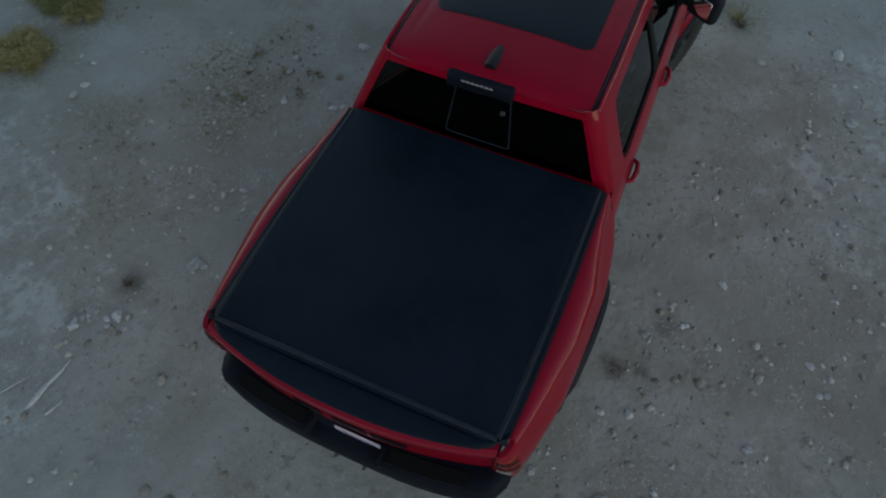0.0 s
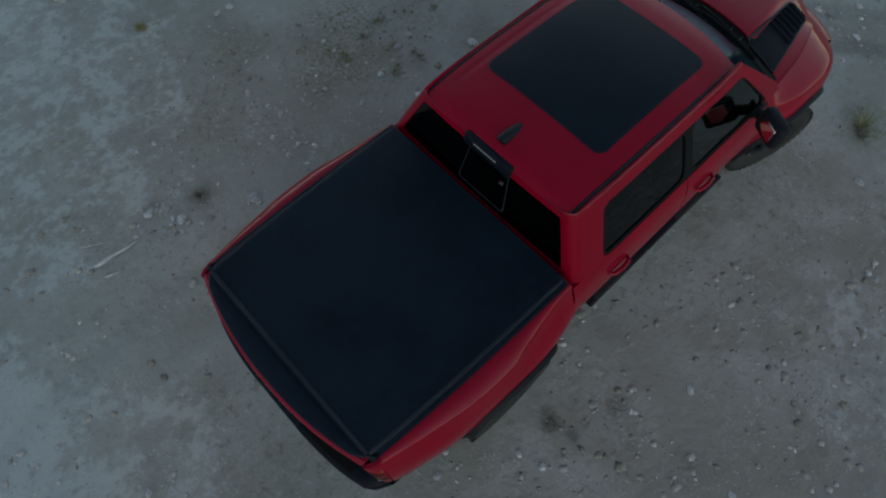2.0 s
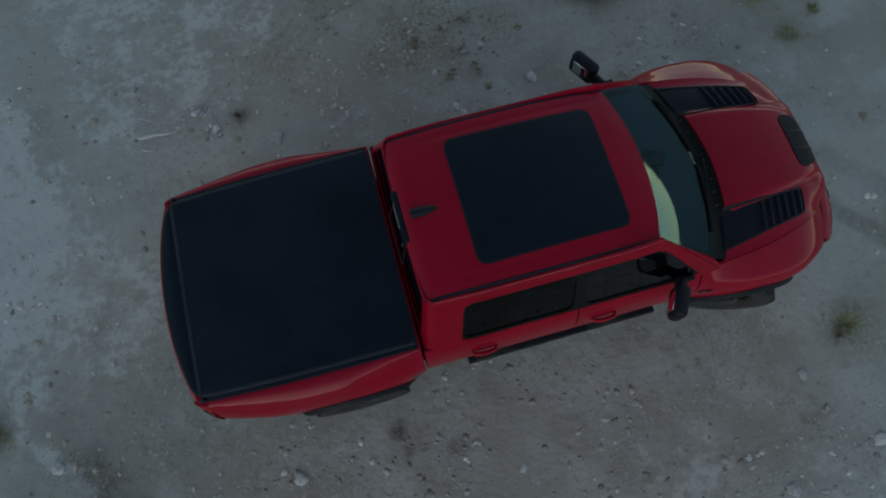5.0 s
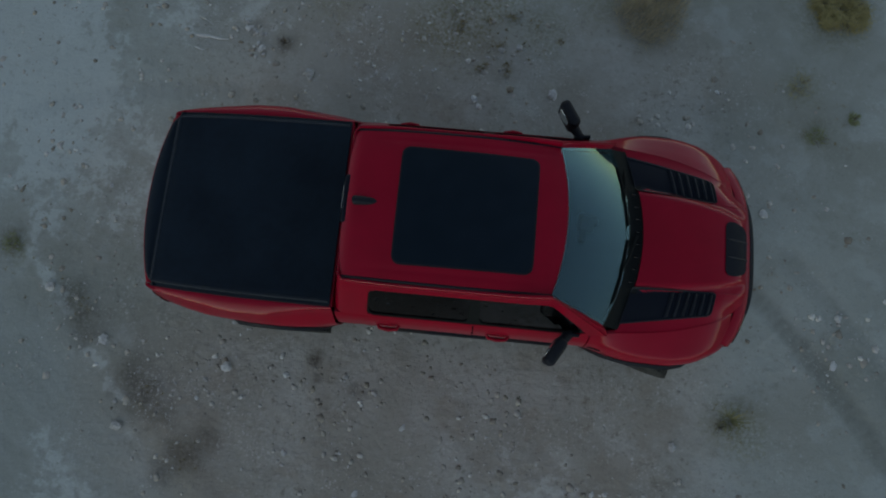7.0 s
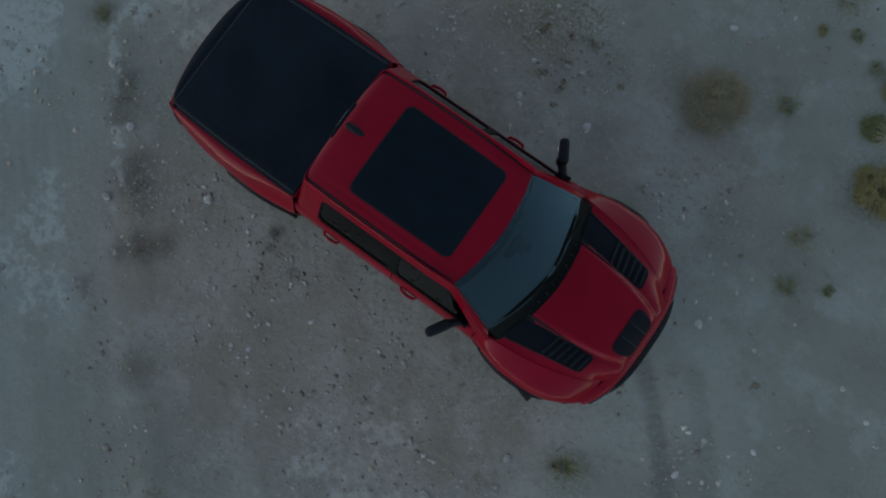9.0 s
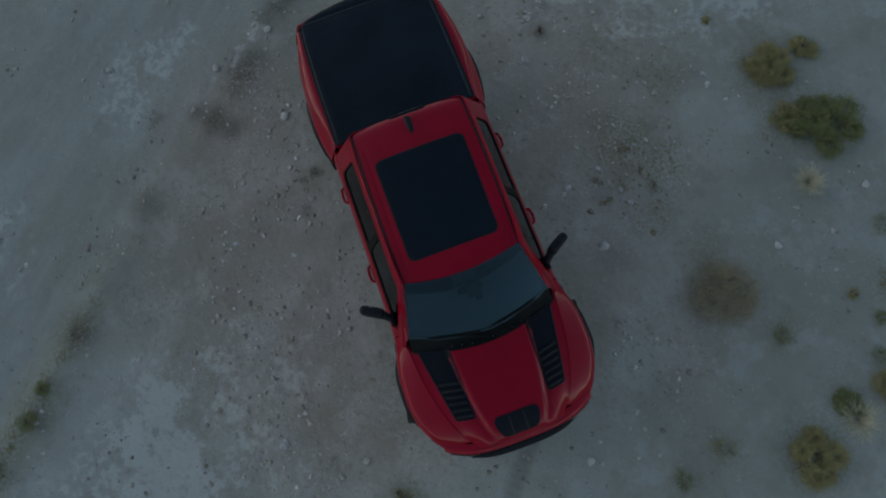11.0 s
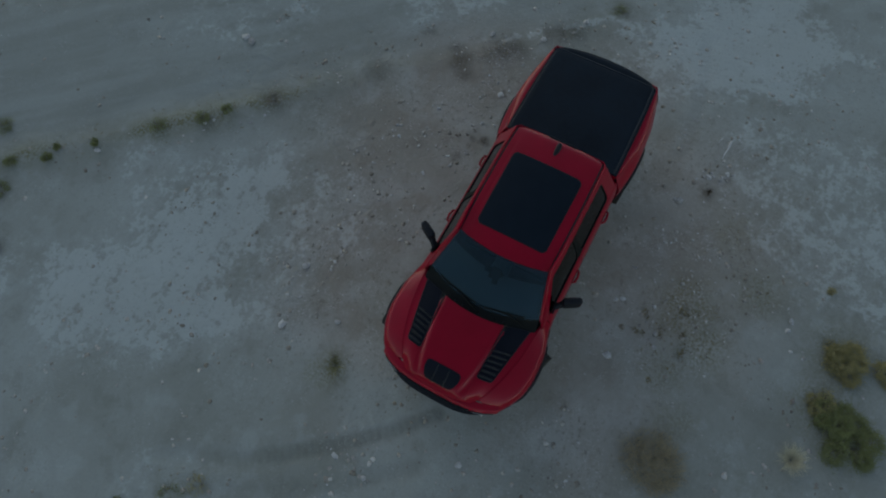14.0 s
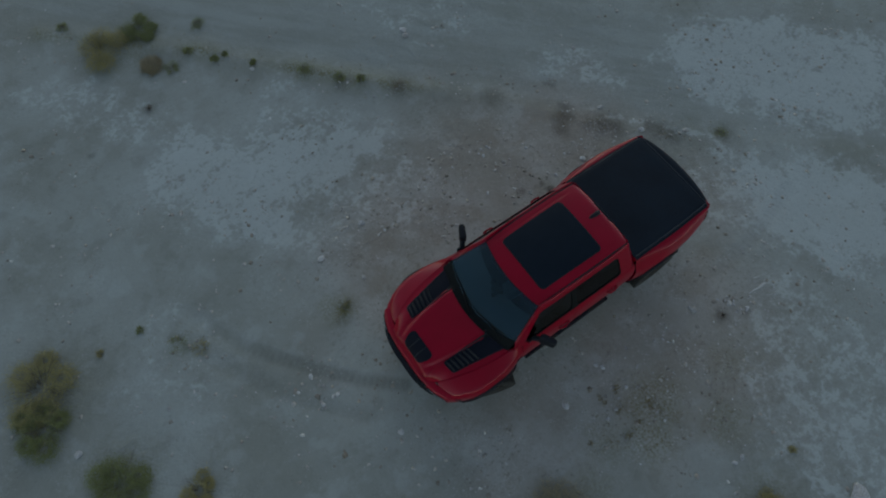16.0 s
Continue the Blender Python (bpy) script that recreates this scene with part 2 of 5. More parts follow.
def specks(colour, scale, cut, size, tone, weight):
    """Small grains of one tone, in clusters."""
    v = n_.new("ShaderNodeTexVoronoi")
    v.inputs["Scale"].default_value = scale
    ragged = n_.new("ShaderNodeTexNoise")
    ragged.inputs["Scale"].default_value, ragged.inputs["Detail"].default_value = scale * 1.6, 3.0
    l_.new(pos, ragged.inputs["Vector"])
    shift = n_.new("ShaderNodeVectorMath")
    shift.operation = "MULTIPLY_ADD"
    l_.new(ragged.outputs["Color"], shift.inputs[0])
    shift.inputs[1].default_value = (1.4 / scale,) * 3
    l_.new(pos, shift.inputs[2])
    l_.new(shift.outputs[0], v.inputs["Vector"])
    split = n_.new("ShaderNodeSeparateColor")
    l_.new(v.outputs["Color"], split.inputs["Color"])
    spot = ramp(n_, l_, v.outputs["Distance"], size, size * 0.55)
    pick = ramp(n_, l_, split.outputs["Red"], cut, cut + 0.05)
    where = ramp(n_, l_, noise_node(n_, l_, 1.3, 5.0, 0.65, pos), 0.46, 0.60, 0.12, 1.0)
    return mix(n_, l_, calc(n_, l_, "MULTIPLY", calc(n_, l_, "MULTIPLY", spot, pick), calc(n_, l_, "MULTIPLY", where, calc(n_, l_, "MULTIPLY", near, weight))), colour, tone)


# Brown grains, which also stand in for the shadowed sides of small lumps.
colour = specks(colour, 9.0, 0.74, 0.42, (0.21, 0.188, 0.158), 0.24)
colour = specks(colour, 15.0, 0.66, 0.45, (0.19, 0.168, 0.14), 0.22)
colour = specks(colour, 26.0, 0.72, 0.42, (0.20, 0.175, 0.145), 0.22)
colour = specks(colour, 19.0, 0.80, 0.40, (0.43, 0.425, 0.41), 0.55)
colour = specks(colour, 34.0, 0.74, 0.40, (0.48, 0.47, 0.45), 0.5)
colour = specks(colour, 62.0, 0.80, 0.42, (0.52, 0.515, 0.50), 0.4)
colour = specks(colour, 70.0, 0.86, 0.42, (0.17, 0.15, 0.13), 0.30)
hue = mix(n_, l_, mask("earth"), (0.90, 1.0, 1.01), (1.04, 1.0, 0.972))
colour = mix(n_, l_, 1.0, colour, hue, "MULTIPLY")
l_.new(colour, p_.inputs["Base Color"])
p_.inputs["Roughness"].default_value, p_.inputs["Specular IOR Level"].default_value = 0.95, 0.15
lumps = noise_node(n_, l_, 9.0, 5.0, 0.6, pos)
rise = calc(n_, l_, "ADD", calc(n_, l_, "ADD", calc(n_, l_, "MULTIPLY", fine, 0.6), lumps), calc(n_, l_, "MULTIPLY", grit, 0.12))
bump(n_, l_, p_, rise, 0.55, 0.03)
GROUND = m_ground


# ---- mesh helpers ----
def part(name, bm, mat, parent, label=""):
    """Links a bmesh, or a ready mesh, as one part under a thing or part."""
    if isinstance(bm, bmesh.types.BMesh):
        me = bpy.data.meshes.new(name)
        bm.to_mesh(me)
        bm.free()
    else:
        me = bm
    me.name = name
    if not me.materials:
        me.materials.append(mat)
    ob = new(name, me)
    ob.parent = parent
    return tagged(ob, label)


def thing(name, at, label, category, group="", turn=0.0):
    ob = new(name)
    ob.empty_display_size = 0.2
    ob.matrix_basis = pose(*at, 0, 0, turn)
    return tagged(ob, label, category, group)


def smooth(bm, angle=35.0):
    for f in bm.faces:
        f.smooth = True
    for e in bm.edges:
        if len(e.link_faces) == 2 and e.calc_face_angle(0) > radians(angle):
            e.smooth = False
    return bm


def sheet(points, thick=0.0, skip=None, angle=35.0):
    """A bmesh from a grid of points, u by v, made thick towards its back; skip(i, j) leaves cells out."""
    pts = np.asarray(points, float)
    nu, nv = pts.shape[:2]
    bm = bmesh.new()
    vs = [[bm.verts.new(pts[i, j]) for j in range(nv)] for i in range(nu)]
    for i in range(nu - 1):
        for j in range(nv - 1):
            if skip is None or not skip(i, j):
                bm.faces.new((vs[i][j], vs[i + 1][j], vs[i + 1][j + 1], vs[i][j + 1]))
    if skip is not None:
        bmesh.ops.delete(bm, geom=[v for v in bm.verts if not v.link_faces], context="VERTS")
    bm.normal_update()
    if thick:
        bmesh.ops.solidify(bm, geom=bm.faces[:], thickness=thick)
        bm.normal_update()
    return smooth(bm, angle)


def mirrored(bm):
    """The same mesh on the other side of the truck's middle plane."""
    b = bm.copy()
    for v in b.verts:
        v.co.y = -v.co.y
    bmesh.ops.reverse_faces(b, faces=b.faces[:])
    b.normal_update()
    return b


def box(size, at=(0, 0, 0), turn=(0, 0, 0), bevel=0.01, segments=2, taper=None):
    bm = bmesh.new()
    bmesh.ops.create_cube(bm, size=1.0)
    for v in bm.verts:
        v.co = Vector((v.co.x * size[0], v.co.y * size[1], v.co.z * size[2]))
        if taper and v.co.z > 0:
            v.co.x, v.co.y = v.co.x * taper[0], v.co.y * taper[1]
    if bevel:
        bmesh.ops.bevel(bm, geom=bm.edges[:], offset=min(bevel, min(size) * 0.45), segments=segments, affect="EDGES", profile=0.5)
    bm.transform(pose(*at, *turn))
    bm.normal_update()
    return smooth(bm, 40)


def joined(*bms):
    """Several bmeshes of one part made into one."""
    out = bmesh.new()
    for b in bms:
        me = bpy.data.meshes.new("temp")
        b.to_mesh(me)
        b.free()
        out.from_mesh(me)
        bpy.data.meshes.remove(me)
    return out


def tube(points, radius, sides=8, closed=False):
    """A round bar along a line of points; radius is one number or one for each point."""
    pts = [Vector(p) for p in points]
    n = len(pts)
    bm = bmesh.new()
    rings = []
    for i, p in enumerate(pts):
        a, b = (pts[(i - 1) % n], pts[(i + 1) % n]) if closed else (pts[max(i - 1, 0)], pts[min(i + 1, n - 1)])
        q = (b - a).to_track_quat("Z", "Y")
        r = radius[i] if isinstance(radius, (list, tuple)) else radius
        rings.append([bm.verts.new(p + q @ Vector((r * math.cos(k * math.tau / sides), r * math.sin(k * math.tau / sides), 0))) for k in range(sides)])
    for i in range(n if closed else n - 1):
        for k in range(sides):
            bm.faces.new((rings[i][k], rings[i][(k + 1) % sides], rings[(i + 1) % n][(k + 1) % sides], rings[(i + 1) % n][k]))
    if not closed:
        bm.faces.new(rings[0][::-1])
        bm.faces.new(rings[-1])
    bm.normal_update()
    return smooth(bm, 50)


def lathe(profile, sides=48):
    """A ring about the y axis from (radius, y) pairs, closed into itself."""
    bm = bmesh.new()
    rings = [[bm.verts.new((r * math.cos(a), y, r * math.sin(a))) for r, y in profile] for a in (k * math.tau / sides for k in range(sides))]
    n = len(profile)
    for i in range(sides):
        for j in range(n):
            bm.faces.new((rings[i][j], rings[i][(j + 1) % n], rings[(i + 1) % sides][(j + 1) % n], rings[(i + 1) % sides][j]))
    bmesh.ops.recalc_face_normals(bm, faces=bm.faces[:])
    return smooth(bm, 40)


def curve(xs, ys, x):
    """A smooth monotone curve through key values."""
    xs, ys = np.asarray(xs, float), np.asarray(ys, float)
    x = np.clip(np.asarray(x, float), xs[0], xs[-1])
    h, d = np.diff(xs), np.diff(ys) / np.diff(xs)
    m = np.zeros(len(xs))
    for i in range(1, len(xs) - 1):
        if d[i - 1] * d[i] > 0:
            w1, w2 = 2 * h[i] + h[i - 1], h[i] + 2 * h[i - 1]
            m[i] = (w1 + w2) / (w1 / d[i - 1] + w2 / d[i])
    m[0], m[-1] = d[0], d[-1]
    k = np.clip(np.searchsorted(xs, x, side="right") - 1, 0, len(h) - 1)
    t = (x - xs[k]) / h[k]
    return (ys[k] * (1 + 2 * t) * (1 - t) ** 2 + m[k] * h[k] * t * (1 - t) ** 2 + ys[k + 1] * t * t * (3 - 2 * t) + m[k + 1] * h[k] * t * t * (t - 1))


def rounded_rect(x0, x1, y0, y1, r, n=6):
    """The outline of a rectangle with round corners, counter-clockwise."""
    out = []
    rx, ry = (r, r) if not isinstance(r, tuple) else r
    for cx, cy, a0 in ((x1 - rx, y1 - ry, 0), (x0 + rx, y1 - ry, 90), (x0 + rx, y0 + ry, 180), (x1 - rx, y0 + ry, 270)):
        for k in range(n + 1):
            a = radians(a0 + 90 * k / n)
            out.append((cx + rx * math.cos(a), cy + ry * math.sin(a)))
    return out


def resample(outline, parts=10):
    """The same outline with its long edges divided."""
    longest = max(math.dist(a, b) for a, b in zip(outline, outline[1:] + outline[:1]))
    out = []
    for a, b in zip(outline, outline[1:] + outline[:1]):
        n = max(1, round(parts * math.dist(a, b) / longest))
        out += [(a[0] + (b[0] - a[0]) * k / n, a[1] + (b[1] - a[1]) * k / n) for k in range(n)]
    return out


def patch(outline, place, lift=0.004, thick=0.004, rings=5):
    """A plate with that outline in a surface's own coordinates, laid on the surface by place(a, b) and curved with it."""
    outline = resample(outline)
    cx, cy = sum(p[0] for p in outline) / len(outline), sum(p[1] for p in outline) / len(outline)
    n = len(outline)
    bm = bmesh.new()
    rows = []
    for k in range(rings):
        f = 1 - k / rings
        rows.append([bm.verts.new(place(cx + (x - cx) * f, cy + (y - cy) * f, lift)) for x, y in outline])
    mid = bm.verts.new(place(cx, cy, lift))
    for a, b in zip(rows, rows[1:]):
        for i in range(n):
            bm.faces.new((a[i], a[(i + 1) % n], b[(i + 1) % n], b[i]))
    for i in range(n):
        bm.faces.new((rows[-1][i], rows[-1][(i + 1) % n], mid))
    low = [bm.verts.new(place(x, y, lift - thick)) for x, y in outline]
    for i in range(n):
        bm.faces.new((low[i], low[(i + 1) % n], rows[0][(i + 1) % n], rows[0][i]))
    bm.normal_update()
    return smooth(bm, 45)


def border(outer, inner, place, lift=0.006, thick=0.006):
    """A flat band between two outlines of the same count, laid on a surface."""
    outer = [(a[0] + (b[0] - a[0]) * k / 8, a[1] + (b[1] - a[1]) * k / 8) for a, b in zip(outer, outer[1:] + outer[:1]) for k in range(8)]
    inner = [(a[0] + (b[0] - a[0]) * k / 8, a[1] + (b[1] - a[1]) * k / 8) for a, b in zip(inner, inner[1:] + inner[:1]) for k in range(8)]
    n = len(outer)
    bm = bmesh.new()
    rows = [[bm.verts.new(place(x, y, z)) for x, y in line] for line, z in ((outer, lift - thick), (outer, lift), (inner, lift), (inner, lift - thick))]
    for a, b in zip(rows, rows[1:]):
        for i in range(n):
            bm.faces.new((a[i], a[(i + 1) % n], b[(i + 1) % n], b[i]))
    bm.normal_update()
    return smooth(bm, 45)


# ---- the truck's shape ----
AXLES = (-1.55, 2.12)
WHEEL_R, WHEEL_Y = 0.445, 0.975
truck = thing("pickup_truck", (0, 0, 0), "red crew-cab pickup truck with black bed cover parked on dusty ground", "pickup truck")


def both(name, bm, mat, label="", parent=None):
    """A part of the left side and its twin on the right."""
    twin = mirrored(bm)
    return part(name, bm, mat, parent or truck, label), part(name, twin, mat, parent or truck, label)


def rail_y(x):
    """Half the width between the outer edges of the bed's rails."""
    return float(curve((-2.70, -2.3, -1.8, -0.93), (0.866, 0.890, 0.906, 0.914), x))


def bed_crease(x):
    """The crease along the bed's shoulder, which swings out over the rear wheel: half width and height."""
    k = (-2.72, -2.46, -2.16, -1.87, -1.62, -1.40, -1.12, -0.91)
    return float(curve(k, (0.882, 0.940, 0.996, 1.036, 1.042, 1.006, 0.958, 0.934), x)), float(curve(k, (1.442, 1.424, 1.402, 1.388, 1.384, 1.398, 1.420, 1.432), x))


def side_profile(x):
    """Keys of the body's side at x, from the top edge down: heights and half widths."""
    if x < -0.915:
        k = (-2.70, -2.45, -2.1, -1.5, -1.08, -0.93)
        yr, yc, zc = rail_y(x), *bed_crease(x)
        ys = [yr, yr + (yc - yr) * 0.55, yc, yc + 0.016, curve(k, (0.955, 1.030, 1.092, 1.120, 1.085, 1.050), x), curve(k, (0.955, 1.025, 1.09, 1.122, 1.085, 1.045), x), curve(k, (0.92, 0.96, 1.0, 1.02, 1.0, 0.985), x)]
        return [1.452, 1.452 - (1.452 - zc) * 0.26, zc, zc - 0.05, 1.08, 0.90, 0.58], [float(v) for v in ys]
    k = (-0.93, 1.3, 1.55, 1.75, 2.0, 2.25, 2.5, 2.7, 2.85, 2.96)
    zt = curve(k, (1.372, 1.372, 1.37, 1.365, 1.345, 1.32, 1.285, 1.235, 1.16, 1.08), x)
    yt = curve(k, (0.945, 0.945, 0.93, 0.90, 0.875, 0.835, 0.77, 0.70, 0.63, 0.565), x)
    y1 = curve(k, (0.975, 0.975, 0.968, 0.965, 0.965, 0.945, 0.895, 0.825, 0.75, 0.67), x)
    y2 = curve(k, (1.005, 1.01, 1.02, 1.06, 1.10, 1.105, 1.07, 0.99, 0.90, 0.80), x)
    y3 = curve(k, (1.025, 1.03, 1.045, 1.10, 1.145, 1.15, 1.115, 1.03, 0.935, 0.84), x)
    y4 = curve(k, (1.02, 1.025, 1.04, 1.095, 1.14, 1.145, 1.11, 1.03, 0.94, 0.85), x)
    y5 = curve(k, (0.985, 0.985, 0.99, 1.02, 1.05, 1.06, 1.04, 0.98, 0.90, 0.82), x)
    return [float(zt), float(zt - curve((1.3, 1.8), (0.06, 0.040), x)), float(zt - curve((1.3, 1.8), (0.17, 0.12), x)), min(1.02, float(zt) - 0.16), 0.88, 0.56], [float(v) for v in (yt, y1, y2, y3, y4, y5)]


def arch_foot(x, foot):
    for xa in AXLES:
        if abs(x - xa) < 0.53:
            return max(foot, 0.50 + math.sqrt(0.53 ** 2 - (x - xa) ** 2))
    return foot


def side_panel(x0, x1, foot=0.56, rows=28, step=0.03):
    """One panel of the body's side, with the wheel arch cut into it and its lip turned in."""
    xs = sorted({*np.linspace(x0, x1, max(4, int((x1 - x0) / step))), *(xa + s for xa in AXLES for s in (-0.529, -0.52, -0.5, 0.5, 0.52, 0.529) if x0 < xa + s < x1)})
    grid = []
    for x in xs:
        zs, ys = side_profile(x)
        low = arch_foot(x, foot)
        z = zs[0] - (zs[0] - low) * np.linspace(0, 1, rows) ** 1.6
        y = curve(zs[::-1], ys[::-1], z)
        col = [(x, float(yy), float(zz)) for yy, zz in zip(y, z)]
        top = [(x, col[0][1] - 0.035, col[0][2] - 0.012), (x, col[0][1] - 0.010, col[0][2] - 0.002)]
        grid.append(top + col + [(x, col[-1][1] - 0.012, low - 0.004), (x, col[-1][1] - 0.09, low)])
    return sheet(grid, 0.010, angle=40)


def bed_panel(x0, x1, foot=0.56):
    """The bed's side: a shoulder that rolls from the rail to a sharp crease, then the flank down to the wheel arch."""
    xs = sorted({*np.linspace(x0, x1, 60), *(AXLES[0] + s for s in (-0.529, -0.52, -0.5, 0.5, 0.52, 0.529))})
    grid = []
    for x in xs:
        yr, (yc, zc), low = rail_y(x), bed_crease(x), arch_foot(x, foot)
        col = [(x, yr - 0.035, 1.440), (x, yr - 0.010, 1.450)]
        col += [(x, yr + (yc - yr) * u, 1.452 - (1.452 - zc) * (0.10 * u + 0.90 * u ** 2.4)) for u in np.linspace(0, 1, 10)]
        zs, ys = side_profile(x)
        for u in np.linspace(0, 1, 22)[1:]:
            z = zc - (zc - low) * u ** 1.3
            col.append((x, float(curve(zs[:1:-1], ys[:1:-1], z)), z))
        grid.append(col + [(x, col[-1][1] - 0.012, low - 0.004), (x, col[-1][1] - 0.09, low)])
    return sheet(grid, 0.010, angle=24)


def side_point(x, z, lift=0.0):
    zs, ys = side_profile(x)
    return (x, float(curve(zs[::-1], ys[::-1], z)) + lift, z)


# bed sides, doors and fenders
both("bed_side", bed_panel(-2.60, -0.916), RED)


def gate_x(z):
    """How far the tailgate's face stands in at a height."""
    return float(np.interp(z, (0.88, 0.95, 1.05, 1.20, 1.31, 1.36, 1.405), (0.075, 0.055, 0.034, 0.022, 0.014, 0.006, 0.0)))


def corner(u, z, lift=0.0):
    """The round rear corner of the bed, from the side to the tailgate."""
    y = side_point(-2.60, z)[1]
    a, b, c = Vector((-2.60, y, z)), Vector((-2.715 + gate_x(z), y - 0.020, z)), Vector((-2.706 + gate_x(z), 0.842, z))
    p = a * (1 - u) ** 2 + b * 2 * u * (1 - u) + c * u * u
    t = ((b - a) * (1 - u) + (c - b) * u).normalized()
    return tuple(p + Vector((t.y, -t.x, 0)) * lift)


rows = [[corner(i / 10, 1.440 - 0.880 * (j / 22) ** 1.3) for j in range(23)] for i in range(11)]
rows = [[(x + 0.006 * i / 10, y - 0.03 if i < 7 else y - 0.01, 1.440) for x, y, _ in r[:1]] + r for i, r in enumerate(rows)]
bm = sheet(rows, 0.0, angle=50)
bmesh.ops.recalc_face_normals(bm, faces=bm.faces[:])
both("bed_corner", bm, RED)
rear_doors = both("rear_door", side_panel(-0.895, 0.412), RED)
front_doors = both("front_door", side_panel(0.424, 1.498), RED)
both("front_fender", side_panel(1.51, 2.90), RED)

# black wheel arch lips
for xa in AXLES:
    rows = []
    for k in range(41):
        a = radians(2 + 176 * k / 40)
        x, z = xa + 0.53 * math.cos(a), 0.50 + 0.53 * math.sin(a)
        xo, zo = xa + 0.575 * math.cos(a), 0.50 + 0.575 * math.sin(a)
        yi, yo = side_point(x, z)[1], side_point(xo, zo)[1]
        xi, zi = xa + 0.515 * math.cos(a), 0.50 + 0.515 * math.sin(a)
        rows.append([(xo, yo + 0.002, zo), (xo, yo + 0.016, zo - 0.004), ((x + xo) / 2, (yi + yo) / 2 + 0.038, (z + zo) / 2), (x, yi + 0.038, z), (xi, yi + 0.008, zi), (xi, yi - 0.08, zi)])
    both("wheel_arch_lip", sheet(rows[::-1], 0.006), PLASTIC, "black plastic wheel arch lip")
    liner = [[(xa + 0.52 * math.cos(radians(a)), y, 0.50 + 0.52 * math.sin(radians(a))) for y in (1.02, 0.9, 0.75, 0.55)] for a in range(-5, 186, 10)]
    both("wheel_arch_liner", sheet(liner, 0.01), HULL, "black wheel arch liner")


# hood
def hood_edge(x):
    return side_profile(x)[1][0] - 0.012


def hood_top(x, y):
    """The hood's height: a raised middle with a step down to the vents, falling to the fender at the sides."""
    mid = float(curve((1.70, 1.94, 2.3, 2.7, 2.86, 2.97, 3.03, 3.06), (1.462, 1.462, 1.435, 1.375, 1.325, 1.255, 1.18, 1.10), x))
    rim = side_profile(min(x, 2.95))[0][0] - (0.0 if x < 2.95 else (x - 2.95) * 1.2)
    a = abs(y) / max(hood_edge(min(x, 2.95)), 0.1)
    mid -= 0.012 * a
    step = 0.052 * float(curve((0.0, 0.5, 0.58, 1.0), (0, 0, 1, 1), a)) * float(curve((1.7, 2.8, 3.0), (1, 1, 0.0), x))
    fall = max(0.0, (a - 0.62) / 0.38) ** 2.0
    inner = mid - step
    ridge = 0.012 * math.exp(-((1.0 - a) / 0.035) ** 2) * float(curve((1.7, 1.9, 2.8, 2.95), (0.3, 1, 1, 0), x))
    return inner + (rim - inner) * min(1.0, fall) + ridge


def hood_rear(y):
    return 1.935 - 0.20 * (abs(y) / 0.86) ** 2


def hood_front(y):
    return 3.055 - 0.20 * (abs(y) / 0.78) ** 2.6


rows = []
for i in range(45):
    u = i / 44
    row = []
    for j in range(-24, 25):
        v = j / 24
        y = v * 0.8
        for _ in range(4):
            x = hood_rear(y) + (hood_front(y) - hood_rear(y)) * u
            y = v * hood_edge(min(x, 2.95))
        row.append((x, y, hood_top(x, y)))
    rows.append(row)
part("hood", sheet(rows, 0.012, angle=50), RED, truck)


def on_hood(x, y, lift):
    return (x, y, hood_top(x, y) + lift)


vent_outline = [(0.0, 0.0), *[p for p in rounded_rect(0.0, 1.0, 0.0, 1.0, (0.05, 0.16), 5) if p[0] > 0.5][6:], *[p for p in rounded_rect(0.0, 1.0, 0.0, 1.0, (0.05, 0.16), 5) if p[0] > 0.5][:6], (0.0, 1.0)]


def on_vent(a, b, lift):
    rear, front = 1.862 - 0.10 * b, 2.672 - 0.035 * b
    return on_hood(rear + (front - rear) * a, 0.462 - 0.03 * a + (0.352 - 0.128 * a) * b, lift)


vents = both("hood_vent", patch(vent_outline, on_vent, 0.004, 0.012, 8), VENT, "black plastic hood vent with slats")
lip = [(0.985 * (a - 0.5) + 0.5, 0.90 * (b - 0.5) + 0.5) for a, b in vent_outline]
for side, vent in zip((1, -1), vents):
    bm = border(vent_outline, lip, on_vent, 0.011, 0.010)
    bmesh.ops.recalc_face_normals(bm, faces=bm.faces[:])
    part("vent_rim", bm if side > 0 else mirrored(bm), SLAT, vent, "bevelled dark grey vent rim")
    for k in range(6):
        a = 0.455 + k * 0.093
        rows = [[on_vent(a + da, 0.09 + 0.82 * j / 8, h) for j in range(9)] for da, h in ((0.0, 0.003), (0.008, 0.020), (0.022, 0.026), (0.040, 0.014), (0.046, 0.003))]
        bm = sheet([r[::-1] for r in rows], 0.0)
        part("slat", bm if side > 0 else mirrored(bm), SLAT, vent)

# scoop in the hood's front
scoop_outline = [(x, y) for x, y in rounded_rect(-0.262, 0.262, 2.735, 2.985, 0.06, 6)]


def on_scoop(y, x, lift):
    squeeze = 1.0 - 0.25 * max(0.0, (x - 2.85) / 0.17)
    return on_hood(x, y * squeeze, lift)


scoop = part("hood_scoop", mirrored(patch(scoop_outline, on_scoop, 0.007, 0.012, 8)), VENT, truck, "black hood scoop grating")
for y in (-0.085, 0.085):
    part("scoop_fin", tube([on_hood(2.76 + 0.23 * k / 6, y, 0.006) for k in range(7)], 0.009, 8), SLAT, scoop)
